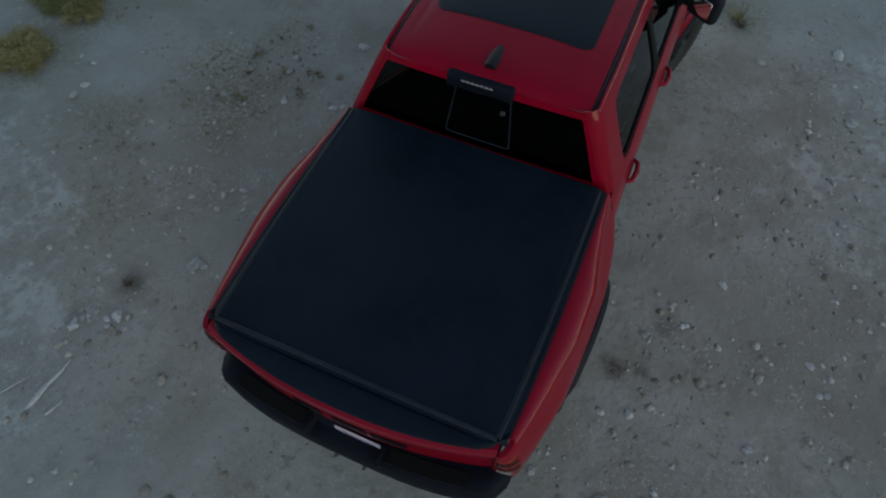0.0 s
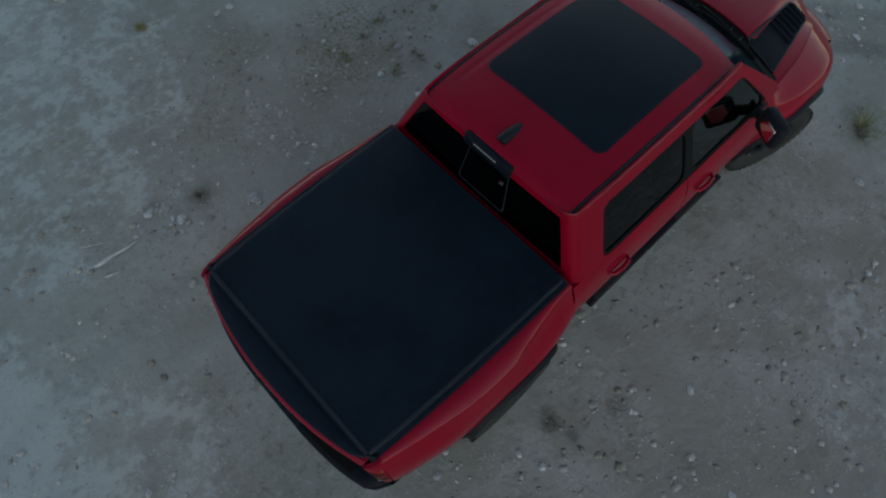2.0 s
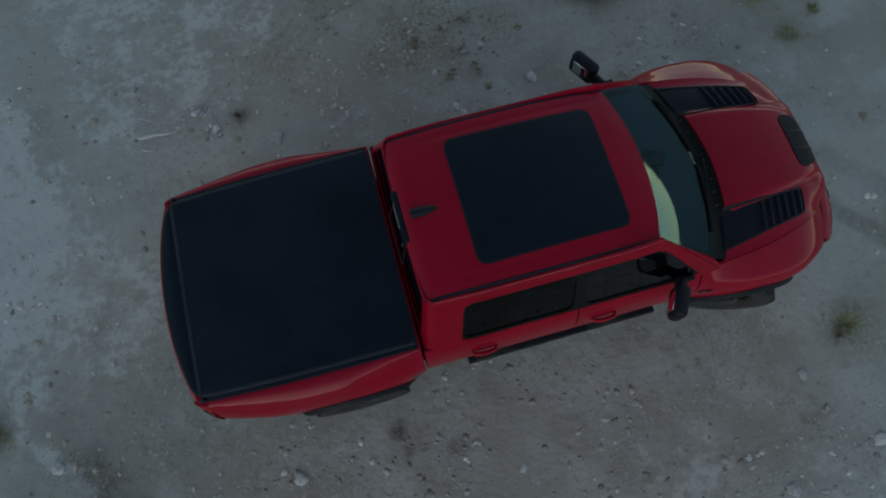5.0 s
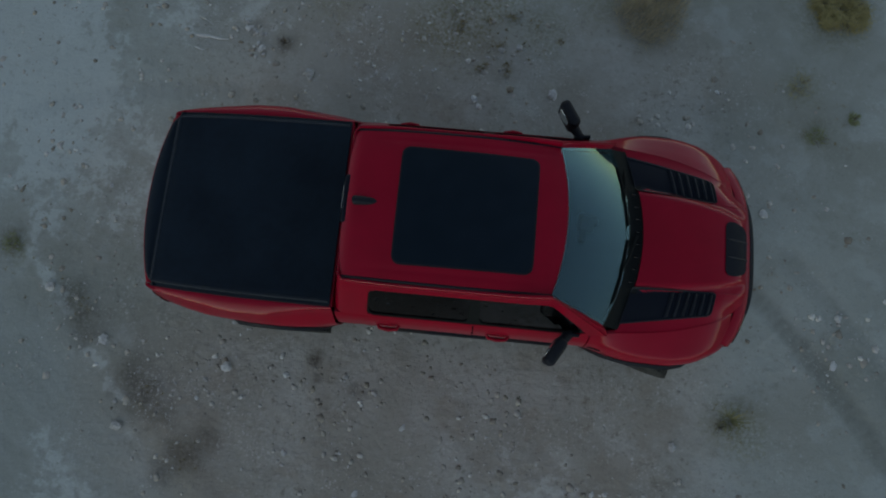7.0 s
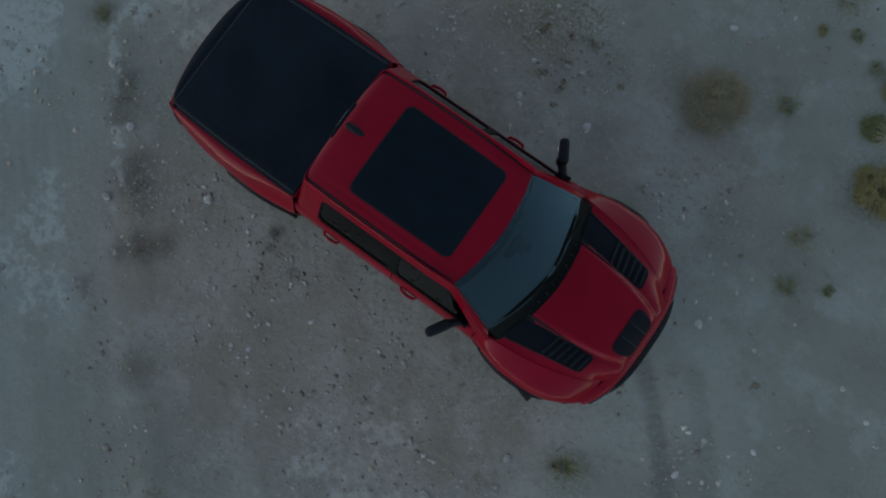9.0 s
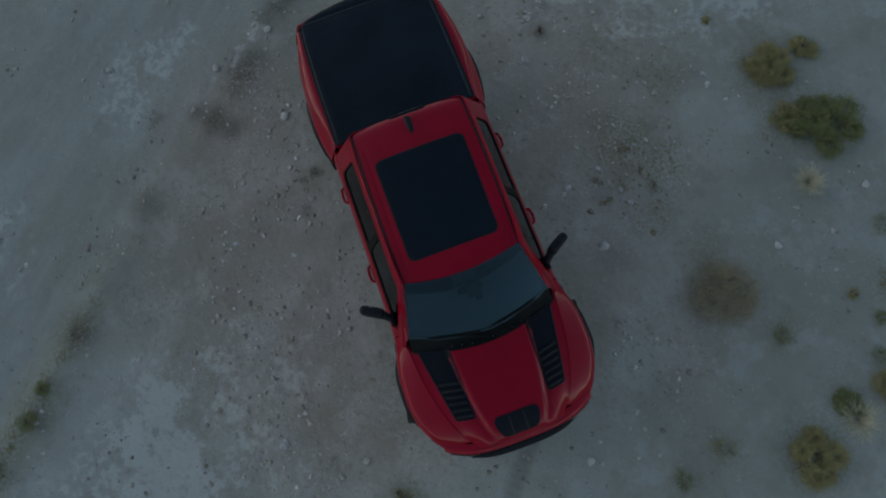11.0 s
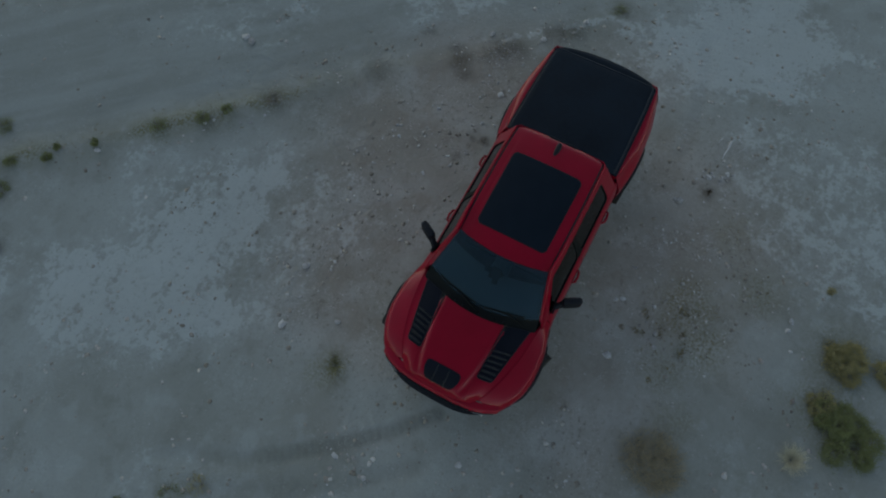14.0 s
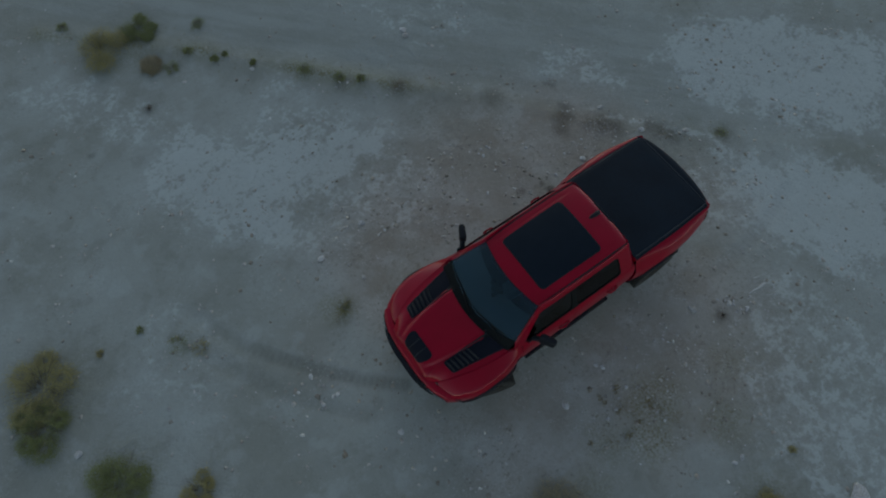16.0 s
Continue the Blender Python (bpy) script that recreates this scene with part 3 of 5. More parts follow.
# creases beside the raised middle of the hood
ridge = tube([on_hood(x, 0.445 - 0.02 * (x - 1.95), -0.002) for x in np.linspace(2.70, 2.98, 10)], [0.003 + 0.004 * math.sin(math.pi * k / 9) for k in range(10)], 8)
both("hood_crease", ridge, RED)

# ---- cab ----
RAIL_Z, BELT_Z = 1.925, 1.385


def rear_plane(z):
    return -0.785 - 0.175 * (1.93 - z)


def cab_side(a, s, lift=0.0):
    """The cab's upper side: a from the rear edge to the windscreen pillar, s from the roof rail to the belt."""
    z = RAIL_Z + (BELT_Z - RAIL_Z) * s
    y = float(curve((0, 0.12, 0.28, 1.0), (0.700, 0.735, 0.775, 0.945), s))
    x0, x1 = rear_plane(z) + 0.07, 1.055 + 0.60 * s ** 0.92
    xb = 0.415
    x = x0 + (xb - x0) * a / 0.525 if a < 0.525 else xb + (x1 - xb) * (a - 0.525) / 0.475
    y -= 0.015 * max(0.0, a - 0.8) / 0.2 + 0.010 * max(0.0, 0.15 - a) / 0.15
    n = Vector((0, 0.93, 0.36)).normalized()
    return Vector((x, y, z)) + n * lift


SILLS = ((0.095, 0.51), (0.54, 0.935))
TOP_S, LOW_S = 0.165, 0.975
cols = sorted({*np.linspace(0, 1, 61), *(v for w in SILLS for v in w)})
lines = sorted({*np.linspace(0, 1, 37), TOP_S, LOW_S})


def in_window(i, j):
    a, s = (cols[i - 5] + cols[i - 4]) / 2 if i >= 5 else -1, (lines[j] + lines[j + 1]) / 2
    u, v = max(SILLS[0][0] + 0.03 - a, a - SILLS[1][1] + 0.03, 0) / 0.03, max(TOP_S + 0.16 - s, s - LOW_S + 0.16, 0) / 0.16
    return a > 0 and u * u + v * v < 1


rows = []
for k in range(5):
    t = radians(90 - 18 * k)
    rows.append([cab_side(0, s) + Vector((-0.07 * math.sin(t), -0.07 * (1 - math.cos(t)), 0)) for s in lines])
rows += [[cab_side(a, s) for s in lines] for a in cols]
both("cab_frame", sheet([[tuple(p) for p in r] for r in rows][::-1], 0.012, lambda i, j: in_window(len(rows) - 2 - i, j)), RED)
for door, (a0, a1), mat, what in ((rear_doors, SILLS[0], TINTED, "dark tinted rear door window"), (front_doors, SILLS[1], SIDEGLASS, "front door window")):
    outer = rounded_rect(a0 - 0.012, a1 + 0.012, TOP_S - 0.04, LOW_S + 0.02, (0.034, 0.18), 8)
    inner = rounded_rect(a0 + 0.006, a1 - 0.006, TOP_S + 0.02, LOW_S - 0.04, (0.028, 0.15), 8)
    pane = patch(rounded_rect(a0 - 0.002, a1 + 0.002, TOP_S - 0.005, LOW_S + 0.005, (0.028, 0.12), 6), cab_side, -0.006, 0.004, 3)
    trim = border(outer, inner, cab_side, 0.006, 0.012)
    for bm, m, name, tag in ((pane, mat, "side_window", what), (trim, SEAL, "window_trim", "black rubber window trim")):
        twin = mirrored(bm)
        for b in (bm, twin):
            bmesh.ops.recalc_face_normals(b, faces=b.faces[:])
        part(name, bm, m, door[0], tag).visible_shadow = name != "side_window"
        part(name, twin, m, door[1], tag).visible_shadow = name != "side_window"


# gloss black trim over the middle door pillars
bm = patch(rounded_rect(SILLS[0][1] - 0.002, SILLS[1][0] + 0.002, TOP_S - 0.03, LOW_S + 0.02, (0.004, 0.02), 2), cab_side, 0.008, 0.03, 3)
bmesh.ops.recalc_face_normals(bm, faces=bm.faces[:])
both("pillar_trim", bm, SEAL, "gloss black door pillar trim")


def roof_edge(x):
    return 0.655 + 0.012 * math.sin(max(0.0, min(1.0, (x + 0.8) / 1.9)) * math.pi)


def roof_top(x, y):
    mid = float(curve((-0.81, -0.76, -0.6, -0.2, 0.3, 0.8, 1.0, 1.16), (1.925, 1.958, 1.982, 1.998, 1.994, 1.962, 1.938, 1.902), x))
    return mid - 0.045 * (abs(y) / 0.67) ** 2.6 - 0.0035 * math.exp(-((abs(y) - 0.578) / 0.022) ** 2) * max(0.0, min(1.0, (x + 0.70) * 4, (1.08 - x) * 4))


def roof_front(y):
    return 1.15 - 0.10 * (abs(y) / 0.67) ** 2


rows = []
for i in range(41):
    row = []
    for j in range(-45, 46):
        u, v = i / 40, j / 45
        y0 = v * 0.66
        x = -0.81 + (roof_front(y0) + 0.81) * u
        row.append((x, v * roof_edge(x), roof_top(x, v * roof_edge(x))))
    rows.append(row)
roof = part("roof", sheet(rows, 0.015, angle=50), RED, truck)


def on_roof(x, y, lift):
    return (x, y, roof_top(x, y) + lift)


# black mouldings in the roof's gutters
gutter = []
for k in range(31):
    x = -0.79 + 1.86 * k / 30
    y, z = roof_edge(x), roof_top(x, roof_edge(x))
    gutter.append([(x, y - 0.004, z - 0.02), (x, y + 0.002, z - 0.002), (x, y + 0.012, z + 0.001), (x, y + 0.022, z - 0.004), (x, y + 0.026, z - 0.03)])
both("roof_moulding", sheet(gutter, 0.004), PLASTIC, "black roof moulding")


def end_round(a):
    return 0.25 + 0.75 * min(1.0, max(0.0, (a + 0.02) / 0.09)) ** 0.5


# bright cant rail outside the moulding
rail = [[tuple(cab_side(a, 0) + Vector((0, dy * end_round(a) + 0.010, dz * end_round(a) - 0.012 * (1 - end_round(a))))) for dy, dz in ((0.016, -0.034), (0.015, -0.012), (0.009, 0.006), (-0.002, 0.015), (-0.014, 0.012), (-0.021, 0.0), (-0.022, -0.03))] for a in [-0.02, -0.015, -0.005, 0.01, 0.03, *np.linspace(0.06, 1.0, 26)]]
both("roof_rail", sheet(rail, 0.004), RED)

# glass roof panel
sun_outline = rounded_rect(-0.325, 0.855, -0.505, 0.505, 0.07, 6)


def on_sun(x, y, lift):
    return on_roof(x, y * (1.0 + 0.02 * (0.3 - x)), lift)


part("sunroof", patch(sun_outline, on_sun, 0.004, 0.008, 8), ROOFGLASS, truck, "black glass panoramic sunroof")
frame_out, frame_in = rounded_rect(-0.345, 0.875, -0.525, 0.525, 0.08, 6), rounded_rect(-0.325, 0.855, -0.505, 0.505, 0.07, 6)
part("sunroof_seal", border(frame_out, frame_in, on_sun, 0.003, 0.006), PLASTIC, truck, "black rubber sunroof seal")

# antenna fin
fin = []
for i in range(13):
    u = i / 12
    h, w = 0.045 * float(curve((0, 0.25, 1), (1.0, 0.85, 0.05), u)), 0.038 * (1 - u ** 3.0) ** 0.6 + 0.003
    x = -0.715 + 0.205 * u
    fin.append([(x - 0.02 * math.sin(math.pi * k / 8) * (1 - u), -w * math.cos(math.pi * k / 8), roof_top(x, 0) - 0.004 + h * math.sin(math.pi * k / 8)) for k in range(9)])
x = -0.725
fin.insert(0, [(x, -0.030 * math.cos(math.pi * k / 8), roof_top(x, 0) - 0.006) for k in range(9)])
part("antenna_fin", sheet(fin, 0.004), PLASTIC, truck, "black shark fin antenna")

# ---- windscreen and cowl ----
def screen(a, b, lift=0.0):
    """The windscreen: a across from -1 to 1, b from the roof down to the cowl."""
    half = 0.668 + (0.845 - 0.668) * b
    y = a * half
    x = roof_front(y) - 0.004 + (1.800 - 1.15 + 0.004 - 0.055 * a * a) * b
    z = 1.892 - 0.014 * abs(a) ** 2.5 * (1 - b) + (1.464 - 1.892) * b + 0.004 * math.sin(math.pi * b) + 0.012 * a * a * b
    return Vector((x + 0.58 * lift, y, z + 0.81 * lift))


pane = sheet([[tuple(screen(-1 + 2 * i / 28, j / 14)) for j in range(15)] for i in range(29)], 0.005)
bmesh.ops.recalc_face_normals(pane, faces=pane.faces[:])
pane_me = bpy.data.meshes.new("windscreen")
pane_me.materials.append(WINDSCREEN)
pane_me.materials.append(CLEAR)
for f in pane.faces:
    f.material_index = 0 if f.normal.z > 0 else 1
pane.to_mesh(pane_me)
pane.free()
windscreen = part("windscreen", pane_me, WINDSCREEN, truck, "clear raked windscreen")
windscreen.visible_shadow = False


def rim(k):
    k %= 4.0
    e = k % 1.0
    return [(-1 + 2 * e, 0.0), (1.0, e), (1 - 2 * e, 1.0), (-1.0, 1 - e)][int(k)]


outer = [rim(4 * k / 80) for k in range(80)]
inner = [(a * 0.968, 0.03 + b * 0.925) for a, b in outer]
bm = border(outer, inner, screen, 0.004, 0.006)
bmesh.ops.recalc_face_normals(bm, faces=bm.faces[:])
part("windscreen_border", bm, SEAL, windscreen, "black printed windscreen border")
# the two red pillars beside the windscreen
pillar = []
for k in range(17):
    b = k / 16
    p, q = screen(1.0, b), cab_side(1.0, min(1.0, b * 1.02))
    m = (p + q) / 2 + Vector((0.012, 0.012, 0.022))
    pillar.append([tuple(p + Vector((0.004, -0.018, -0.02))), tuple(p + Vector((0.004, 0.004, 0.010))), tuple(m), tuple(q + Vector((0.006, 0.004, 0.0))), tuple(q + Vector((0, 0.0, -0.02)))])
both("windscreen_pillar", sheet(pillar, 0.006), RED)

rows = []
for i in range(33):
    a = -1 + i / 16
    p = screen(a, 1.0)
    y = p.y
    xf = hood_rear(y) + 0.03
    rows.append([(p.x - 0.01 + (xf - p.x + 0.01) * k / 6, y * (1 + 0.03 * k / 6), p.z - 0.012 + (hood_top(hood_rear(y), y * 0.98) - 0.02 - p.z + 0.012) * k / 6 - 0.022 * math.sin(math.pi * k / 6)) for k in range(7)])
cowl = part("cowl", sheet(rows, 0.01), SEAL, truck, "black plastic windscreen cowl")
for k in range(12):
    y = -0.66 + 0.12 * k
    x = hood_rear(y) - 0.045
    part("cowl_rib", box((0.05, 0.014, 0.012), (x, y, hood_top(hood_rear(y), y) - 0.022), (0, 4, 0), 0.004, 1), GLOSS, cowl)
for y0, y1, b1 in ((-0.64, 0.02, 0.965), (0.10, 0.72, 0.965)):
    base = Vector((hood_rear(y1) - 0.06, y1, hood_top(hood_rear(y1), y1) - 0.005))
    line = [screen(y / (0.668 + 0.177 * b1), b1 - 0.02 * math.sin(math.pi * k / 8), 0.014) for k, y in enumerate(np.linspace(y0, y1 - 0.06, 9))]
    blade = part("wiper", tube([tuple(p) for p in line], 0.013, 6), SEAL, truck, "black windscreen wiper")
    part("wiper_arm", tube([tuple(base), tuple(base.lerp(line[4], 0.5) + Vector((0.005, 0, 0.02))), tuple(line[4] + Vector((0, 0, 0.012)))], [0.014, 0.012, 0.009], 6), SEAL, blade)

# ---- cab's back ----
def cab_back(a, b, lift=0.0):
    """The cab's rear wall: a across from -1 to 1, b from the roof down."""
    z = 1.915 + (1.40 - 1.915) * b
    s = (RAIL_Z - z) / (RAIL_Z - BELT_Z)
    half = cab_side(0, s).y - 0.065
    return Vector((rear_plane(z) - 0.015 * (1 - a * a) - lift, a * half, z))


def back_wall(b0, b1):
    return sheet([[tuple(cab_back(-1 + 2 * i / 20, b0 + (b1 - b0) * j / 4)) for j in range(5)] for i in range(21)][::-1], 0.012)


part("cab_back_panel", back_wall(0.90, 1.08), RED, truck)
part("cab_back_panel", back_wall(0.0, 0.09), RED, truck)
for side in (-1, 1):
    pts = [[tuple(cab_back(side * (0.955 + 0.045 * i / 3), j / 8)) for j in range(9)] for i in range(4)]
    bm = sheet(pts, 0.012)
    bmesh.ops.recalc_face_normals(bm, faces=bm.faces[:])
    part("cab_back_panel", bm, RED, truck)
bm = patch(rounded_rect(-0.992, 0.992, 0.035, 0.935, (0.03, 0.06), 5), cab_back, 0.008, 0.006, 6)
bmesh.ops.recalc_face_normals(bm, faces=bm.faces[:])
rear_window = part("rear_window", bm, TINTED, truck, "black tinted rear window")
bm = border(rounded_rect(-0.285, 0.265, 0.10, 0.80, (0.03, 0.05), 5), rounded_rect(-0.276, 0.256, 0.113, 0.785, (0.025, 0.045), 5), cab_back, 0.012, 0.005)
bmesh.ops.recalc_face_normals(bm, faces=bm.faces[:])
part("sliding_pane_frame", bm, PIPING, rear_window, "thin grey sliding pane frame")
latch = cab_back(-0.21, 0.30, 0.016)
part("latch", box((0.012, 0.03, 0.03), tuple(latch), (0, 15, 0), 0.004, 1), STEEL, rear_window)
lamp = part("brake_lamp", box((0.075, 0.44, 0.105), (-0.797, 0.02, 1.890), (0, 6, 0), 0.022, 3), VENT, truck, "black high-mounted brake lamp housing")
for k in range(7):
    part("lamp_lens", box((0.008, 0.026, 0.014), (-0.8345, 0.126 - 0.030 * k, 1.912), (0, 6, 0), 0.003, 1), LENS_CLEAR, lamp, "pale cargo lamp lens")

# ---- bed, cover and tailgate ----
def tail_x(y):
    return -2.695 - 0.135 * (1 - min(1.0, (abs(y) / 0.86)) ** 2.2)


COVER_Z = 1.482
rows = []
for i in range(25):
    x = -2.665 + 1.735 * i / 24
    row = []
    for j in range(-16, 17):
        v = j / 16
        droop = 0.018 * max(0.0, (abs(v) - 0.93) / 0.07) ** 2 + 0.012 * max(0.0, (-2.58 - x) / 0.085) ** 2
        row.append((x, v * (rail_y(x) - 0.014 - 0.05 * max(0.0, (-2.60 - x) / 0.065) ** 2), COVER_Z - droop + 0.006 * (1 - v * v) + 0.0040 * noise.noise(Vector((x * 2.1, v * 2.3, 4.0)))))
    rows.append(row)
cover = part("bed_cover", sheet(rows, 0.03), VINYL, truck, "soft black vinyl tonneau cover")
for pts in ([(x, rail_y(x) - 0.052, COVER_Z) for x in np.linspace(-2.63, -0.95, 11)], [(x, 0.052 - rail_y(x), COVER_Z) for x in np.linspace(-2.63, -0.95, 11)],
            [(-2.635, -0.815 + 1.63 * k / 16, COVER_Z - 0.002 + 0.006 * (1 - (k / 8 - 1) ** 2)) for k in range(17)]):
    part("welt", tube([(x, y, z - 0.0095) for x, y, z in pts], 0.0150, 12), PIPING, cover, "grey raised seam of the cover")
both("bed_rail_cap", sheet([[(x, rail_y(x) + y, z) for y, z in ((-0.034, 1.44), (-0.028, 1.464), (-0.016, 1.468), (-0.002, 1.462), (0.003, 1.445))] for x in np.linspace(-2.60, -0.94, 20)], 0.004), VENT, "black plastic bed rail cap")
part("bed_floor", box((1.72, 1.70, 0.06), (-1.81, 0, 0.86), bevel=0.01), HULL, truck)
part("bed_front_wall", box((0.03, 1.80, 0.62), (-0.925, 0, 1.14), bevel=0.008), RED, truck)

rows = []
for j in range(29):
    y = -0.84 + 1.68 * j / 28
    t = tail_x(y)
    rows.append([(t + 0.10, y, 1.452), (t + 0.025, y, 1.452), (t, y, 1.436), (t - 0.003, y, 1.405), (t + 0.008, y, 1.36), (t + 0.018, y, 1.31), (t + 0.026, y, 1.20), (t + 0.040, y, 1.05), (t + 0.062, y, 0.95), (t + 0.085, y, 0.88)])
tailgate = part("tailgate", sheet(rows, 0.012, angle=30), RED, truck)
rows = []
for j in range(29):
    y = -0.868 + 1.736 * j / 28
    t = tail_x(y) + 0.05 * max(0.0, (abs(y) - 0.75) / 0.09) ** 2
    rows.append([(-2.60, y, 1.448), (-2.64, y, 1.456), ((t - 2.64 + 0.03) / 2, y, 1.470), (t + 0.030, y, 1.466), (t + 0.018, y, 1.458), (t + 0.020, y, 1.444)])
part("tailgate_cap", sheet(rows, 0.004), VINYL, tailgate, "black tailgate top cap")
for y0, w in ((0.204, 0.176), (-0.054, 0.20), (-0.285, 0.21)):
    bm = sheet([[(tail_x(y0 + w * (k / 6 - 0.5)) + x, y0 + w * (k / 6 - 0.5), z) for z, x in ((1.235, 0.016), (1.21, 0.018), (1.18, 0.020), (1.15, 0.022))] for k in range(7)], 0.006)
    bmesh.ops.recalc_face_normals(bm, faces=bm.faces[:])
    part("badge_bar", bm, GLOSS, tailgate, "black raised emblem bar")

# tail lamps wrap round the corner
rows = [[corner(0.12 + 0.86 * k / 12, z, lift) for z, lift in ((1.335, 0.0), (1.328, 0.006), (1.26, 0.011), (1.18, 0.013), (1.10, 0.011), (1.035, 0.006), (1.028, 0.0))] for k in range(13)]
bm = sheet(rows, 0.0)
bmesh.ops.recalc_face_normals(bm, faces=bm.faces[:])
lamps = both("tail_lamp", bm, LENS_RED, "dark red wraparound tail lamp")
for lamp, side in zip(lamps, (1, -1)):
    for name, mat, what, u0, u1, z0, z1 in (("reverse_lens", LENS_CLEAR, "clear reversing lens", 0.50, 0.90, 1.08, 1.16), ("lamp_bezel", GLOSS, "black lamp bezel", 0.20, 0.94, 1.195, 1.225), ("lamp_bezel", GLOSS, "black lamp bezel", 0.20, 0.94, 1.285, 1.31)):
        bm = sheet([[corner(u0 + (u1 - u0) * k / 6, z0 + (z1 - z0) * j / 3, 0.010 + (0.006 if 0 < j < 3 else 0.0)) for j in range(4)] for k in range(7)])
        bmesh.ops.recalc_face_normals(bm, faces=bm.faces[:])
        part(name, bm if side > 0 else mirrored(bm), mat, lamp, what)

# rear bumper with step, plate and hitch
def bumper_x(y):
    return -2.888 + 0.115 * (abs(y) / 0.93) ** 3 + 0.10 * max(0.0, (abs(y) - 0.86) / 0.10) ** 2.2


rows = []
for y in sorted([-0.96 + 1.92 * j / 40 for j in range(41)] + [-0.245, -0.215, 0.215, 0.245]):
    t, dip = bumper_x(y), 0.055 if abs(y) < 0.22 else 0.0
    end = 0.05 * max(0.0, (abs(y) - 0.86) / 0.10) ** 2
    rows.append([(t + 0.25, y, 0.915 - end), (t + 0.17, y, 0.914 - end), (t + 0.10, y, 0.912 - dip - end), (t + 0.03, y, 0.906 - dip - end), (t + 0.008, y, 0.892 - dip - end), (t, y, 0.85 - dip), (t + 0.008, y, 0.68), (t + 0.03, y, 0.58), (t + 0.10, y, 0.52), (t + 0.24, y, 0.52)])
rear_bumper = part("rear_bumper", sheet(rows, 0.014, angle=30), VENT, truck, "black rear bumper")
for y0, y1 in ((0.27, 0.74), (-0.74, -0.27)):
    pad = sheet([[(bumper_x(y0 + (y1 - y0) * k / 8) + x, y0 + (y1 - y0) * k / 8, z) for x, z in ((0.032, 0.911), (0.036, 0.917), (0.12, 0.919), (0.124, 0.913))] for k in range(9)], 0.003)
    bmesh.ops.recalc_face_normals(pad, faces=pad.faces[:])
    part("step_pad", pad, SEAL, rear_bumper, "matt black step pad")
for y in (0.232, -0.232):
    part("step_edge", box((0.10, 0.022, 0.012), (-2.822, y, 0.909), (0, 0, 0), 0.004, 2), SLAT, rear_bumper, "grey step edge beside the plate recess")
plate = part("licence_plate", box((0.012, 0.30, 0.155), (-2.778, -0.055, 0.835), (0, -2, 0), 0.004, 1), PLATE, rear_bumper, "white licence plate")
for k in range(6):
    part("plate_mark", box((0.004, 0.022, 0.055), (-2.785, -0.140 + 0.035 * k, 0.832), (0, -2, 0), 0.0), PLATE_BAR, plate)
part("plate_stripe", box((0.004, 0.26, 0.014), (-2.785, -0.055, 0.893), (0, -2, 0), 0.0), PLATE_RED, plate)
part("hitch", box((0.16, 0.085, 0.085), (-2.76, 0.0, 0.50), bevel=0.01), HULL, truck, "square tow hitch receiver")
for y in (-0.10, 0.10):
    part("hitch_ring", tube([(-2.85 + 0.022 * math.cos(a), y, 0.51 + 0.022 * math.sin(a)) for a in np.linspace(0, math.tau, 14)[:-1]], 0.009, 6, True), STEEL, truck)
for y in (-0.52, 0.52):
    part("tow_hook", tube([(-2.69 + 0.06 * math.cos(a), y, 0.50 + 0.05 * math.sin(a)) for a in np.linspace(0.6, 5.4, 14)], 0.014, 8), GLOSS, truck, "black tow hook")

# ---- front end ----
def nose_x(y):
    return 3.155 - 0.27 * (abs(y) / 0.88) ** 3.2


rows = []
for j in range(45):
    y = -1.02 + 2.04 * j / 44
    t = max(nose_x(y), 2.62)
    rows.append([(t - 0.13, y, 1.005), (t - 0.015, y, 1.0), (t + 0.024, y, 0.98), (t + 0.014, y, 0.90), (t, y, 0.80), (t - 0.02, y, 0.66), (t - 0.07, y, 0.56), (t - 0.16, y, 0.50)])
front_bumper = part("front_bumper", sheet([r[::-1] for r in rows], 0.014, angle=30), PLASTIC, truck, "black front bumper")
part("skid_plate", box((0.25, 0.9, 0.03), (2.94, 0, 0.50), (0, -28, 0), 0.01), STEEL, front_bumper, "grey skid plate")
for y in (-0.42, 0.42):
    part("tow_hook", tube([(3.06 + 0.05 * math.cos(a), y, 0.62 + 0.045 * math.sin(a)) for a in np.linspace(-2.4, 2.4, 14)], 0.014, 8), GLOSS, front_bumper, "black tow hook")
def face_x(y):
    return 3.098 - 0.16 * (abs(y) / 0.88) ** 3.6


rows = []
for j in range(49):
    y = -0.905 + 1.81 * j / 48
    t, lip = face_x(y), 1.10 - 0.05 * (abs(y) / 0.9) ** 2
    rows.append([(t - 0.13, y * 0.97, lip + 0.035), (t - 0.05, y, lip + 0.02), (t - 0.012, y, lip - 0.01), (t, y, lip - 0.05), (t, y, 0.96), (t - 0.02, y, 0.90)])
part("front_panel", sheet([r[::-1] for r in rows], 0.008, angle=50), RED, truck)
rows = []
for j in range(37):
    y = -0.54 + 1.08 * j / 36
    t = face_x(y) - 0.002
    rows.append([(t - 0.02, y, 1.070), (t + 0.010, y, 1.062), (t + 0.016, y, 1.03), (t + 0.018, y, 0.95), (t + 0.01, y, 0.87)])
grille = part("grille", sheet([r[::-1] for r in rows], 0.014, angle=30), GLOSS, truck, "black honeycomb grille")
for z in (1.04, 1.0, 0.96, 0.92):
    part("grille_bar", tube([(face_x(y) + 0.016, y, z) for y in np.linspace(-0.52, 0.52, 21)], 0.008, 6), PLASTIC, grille)
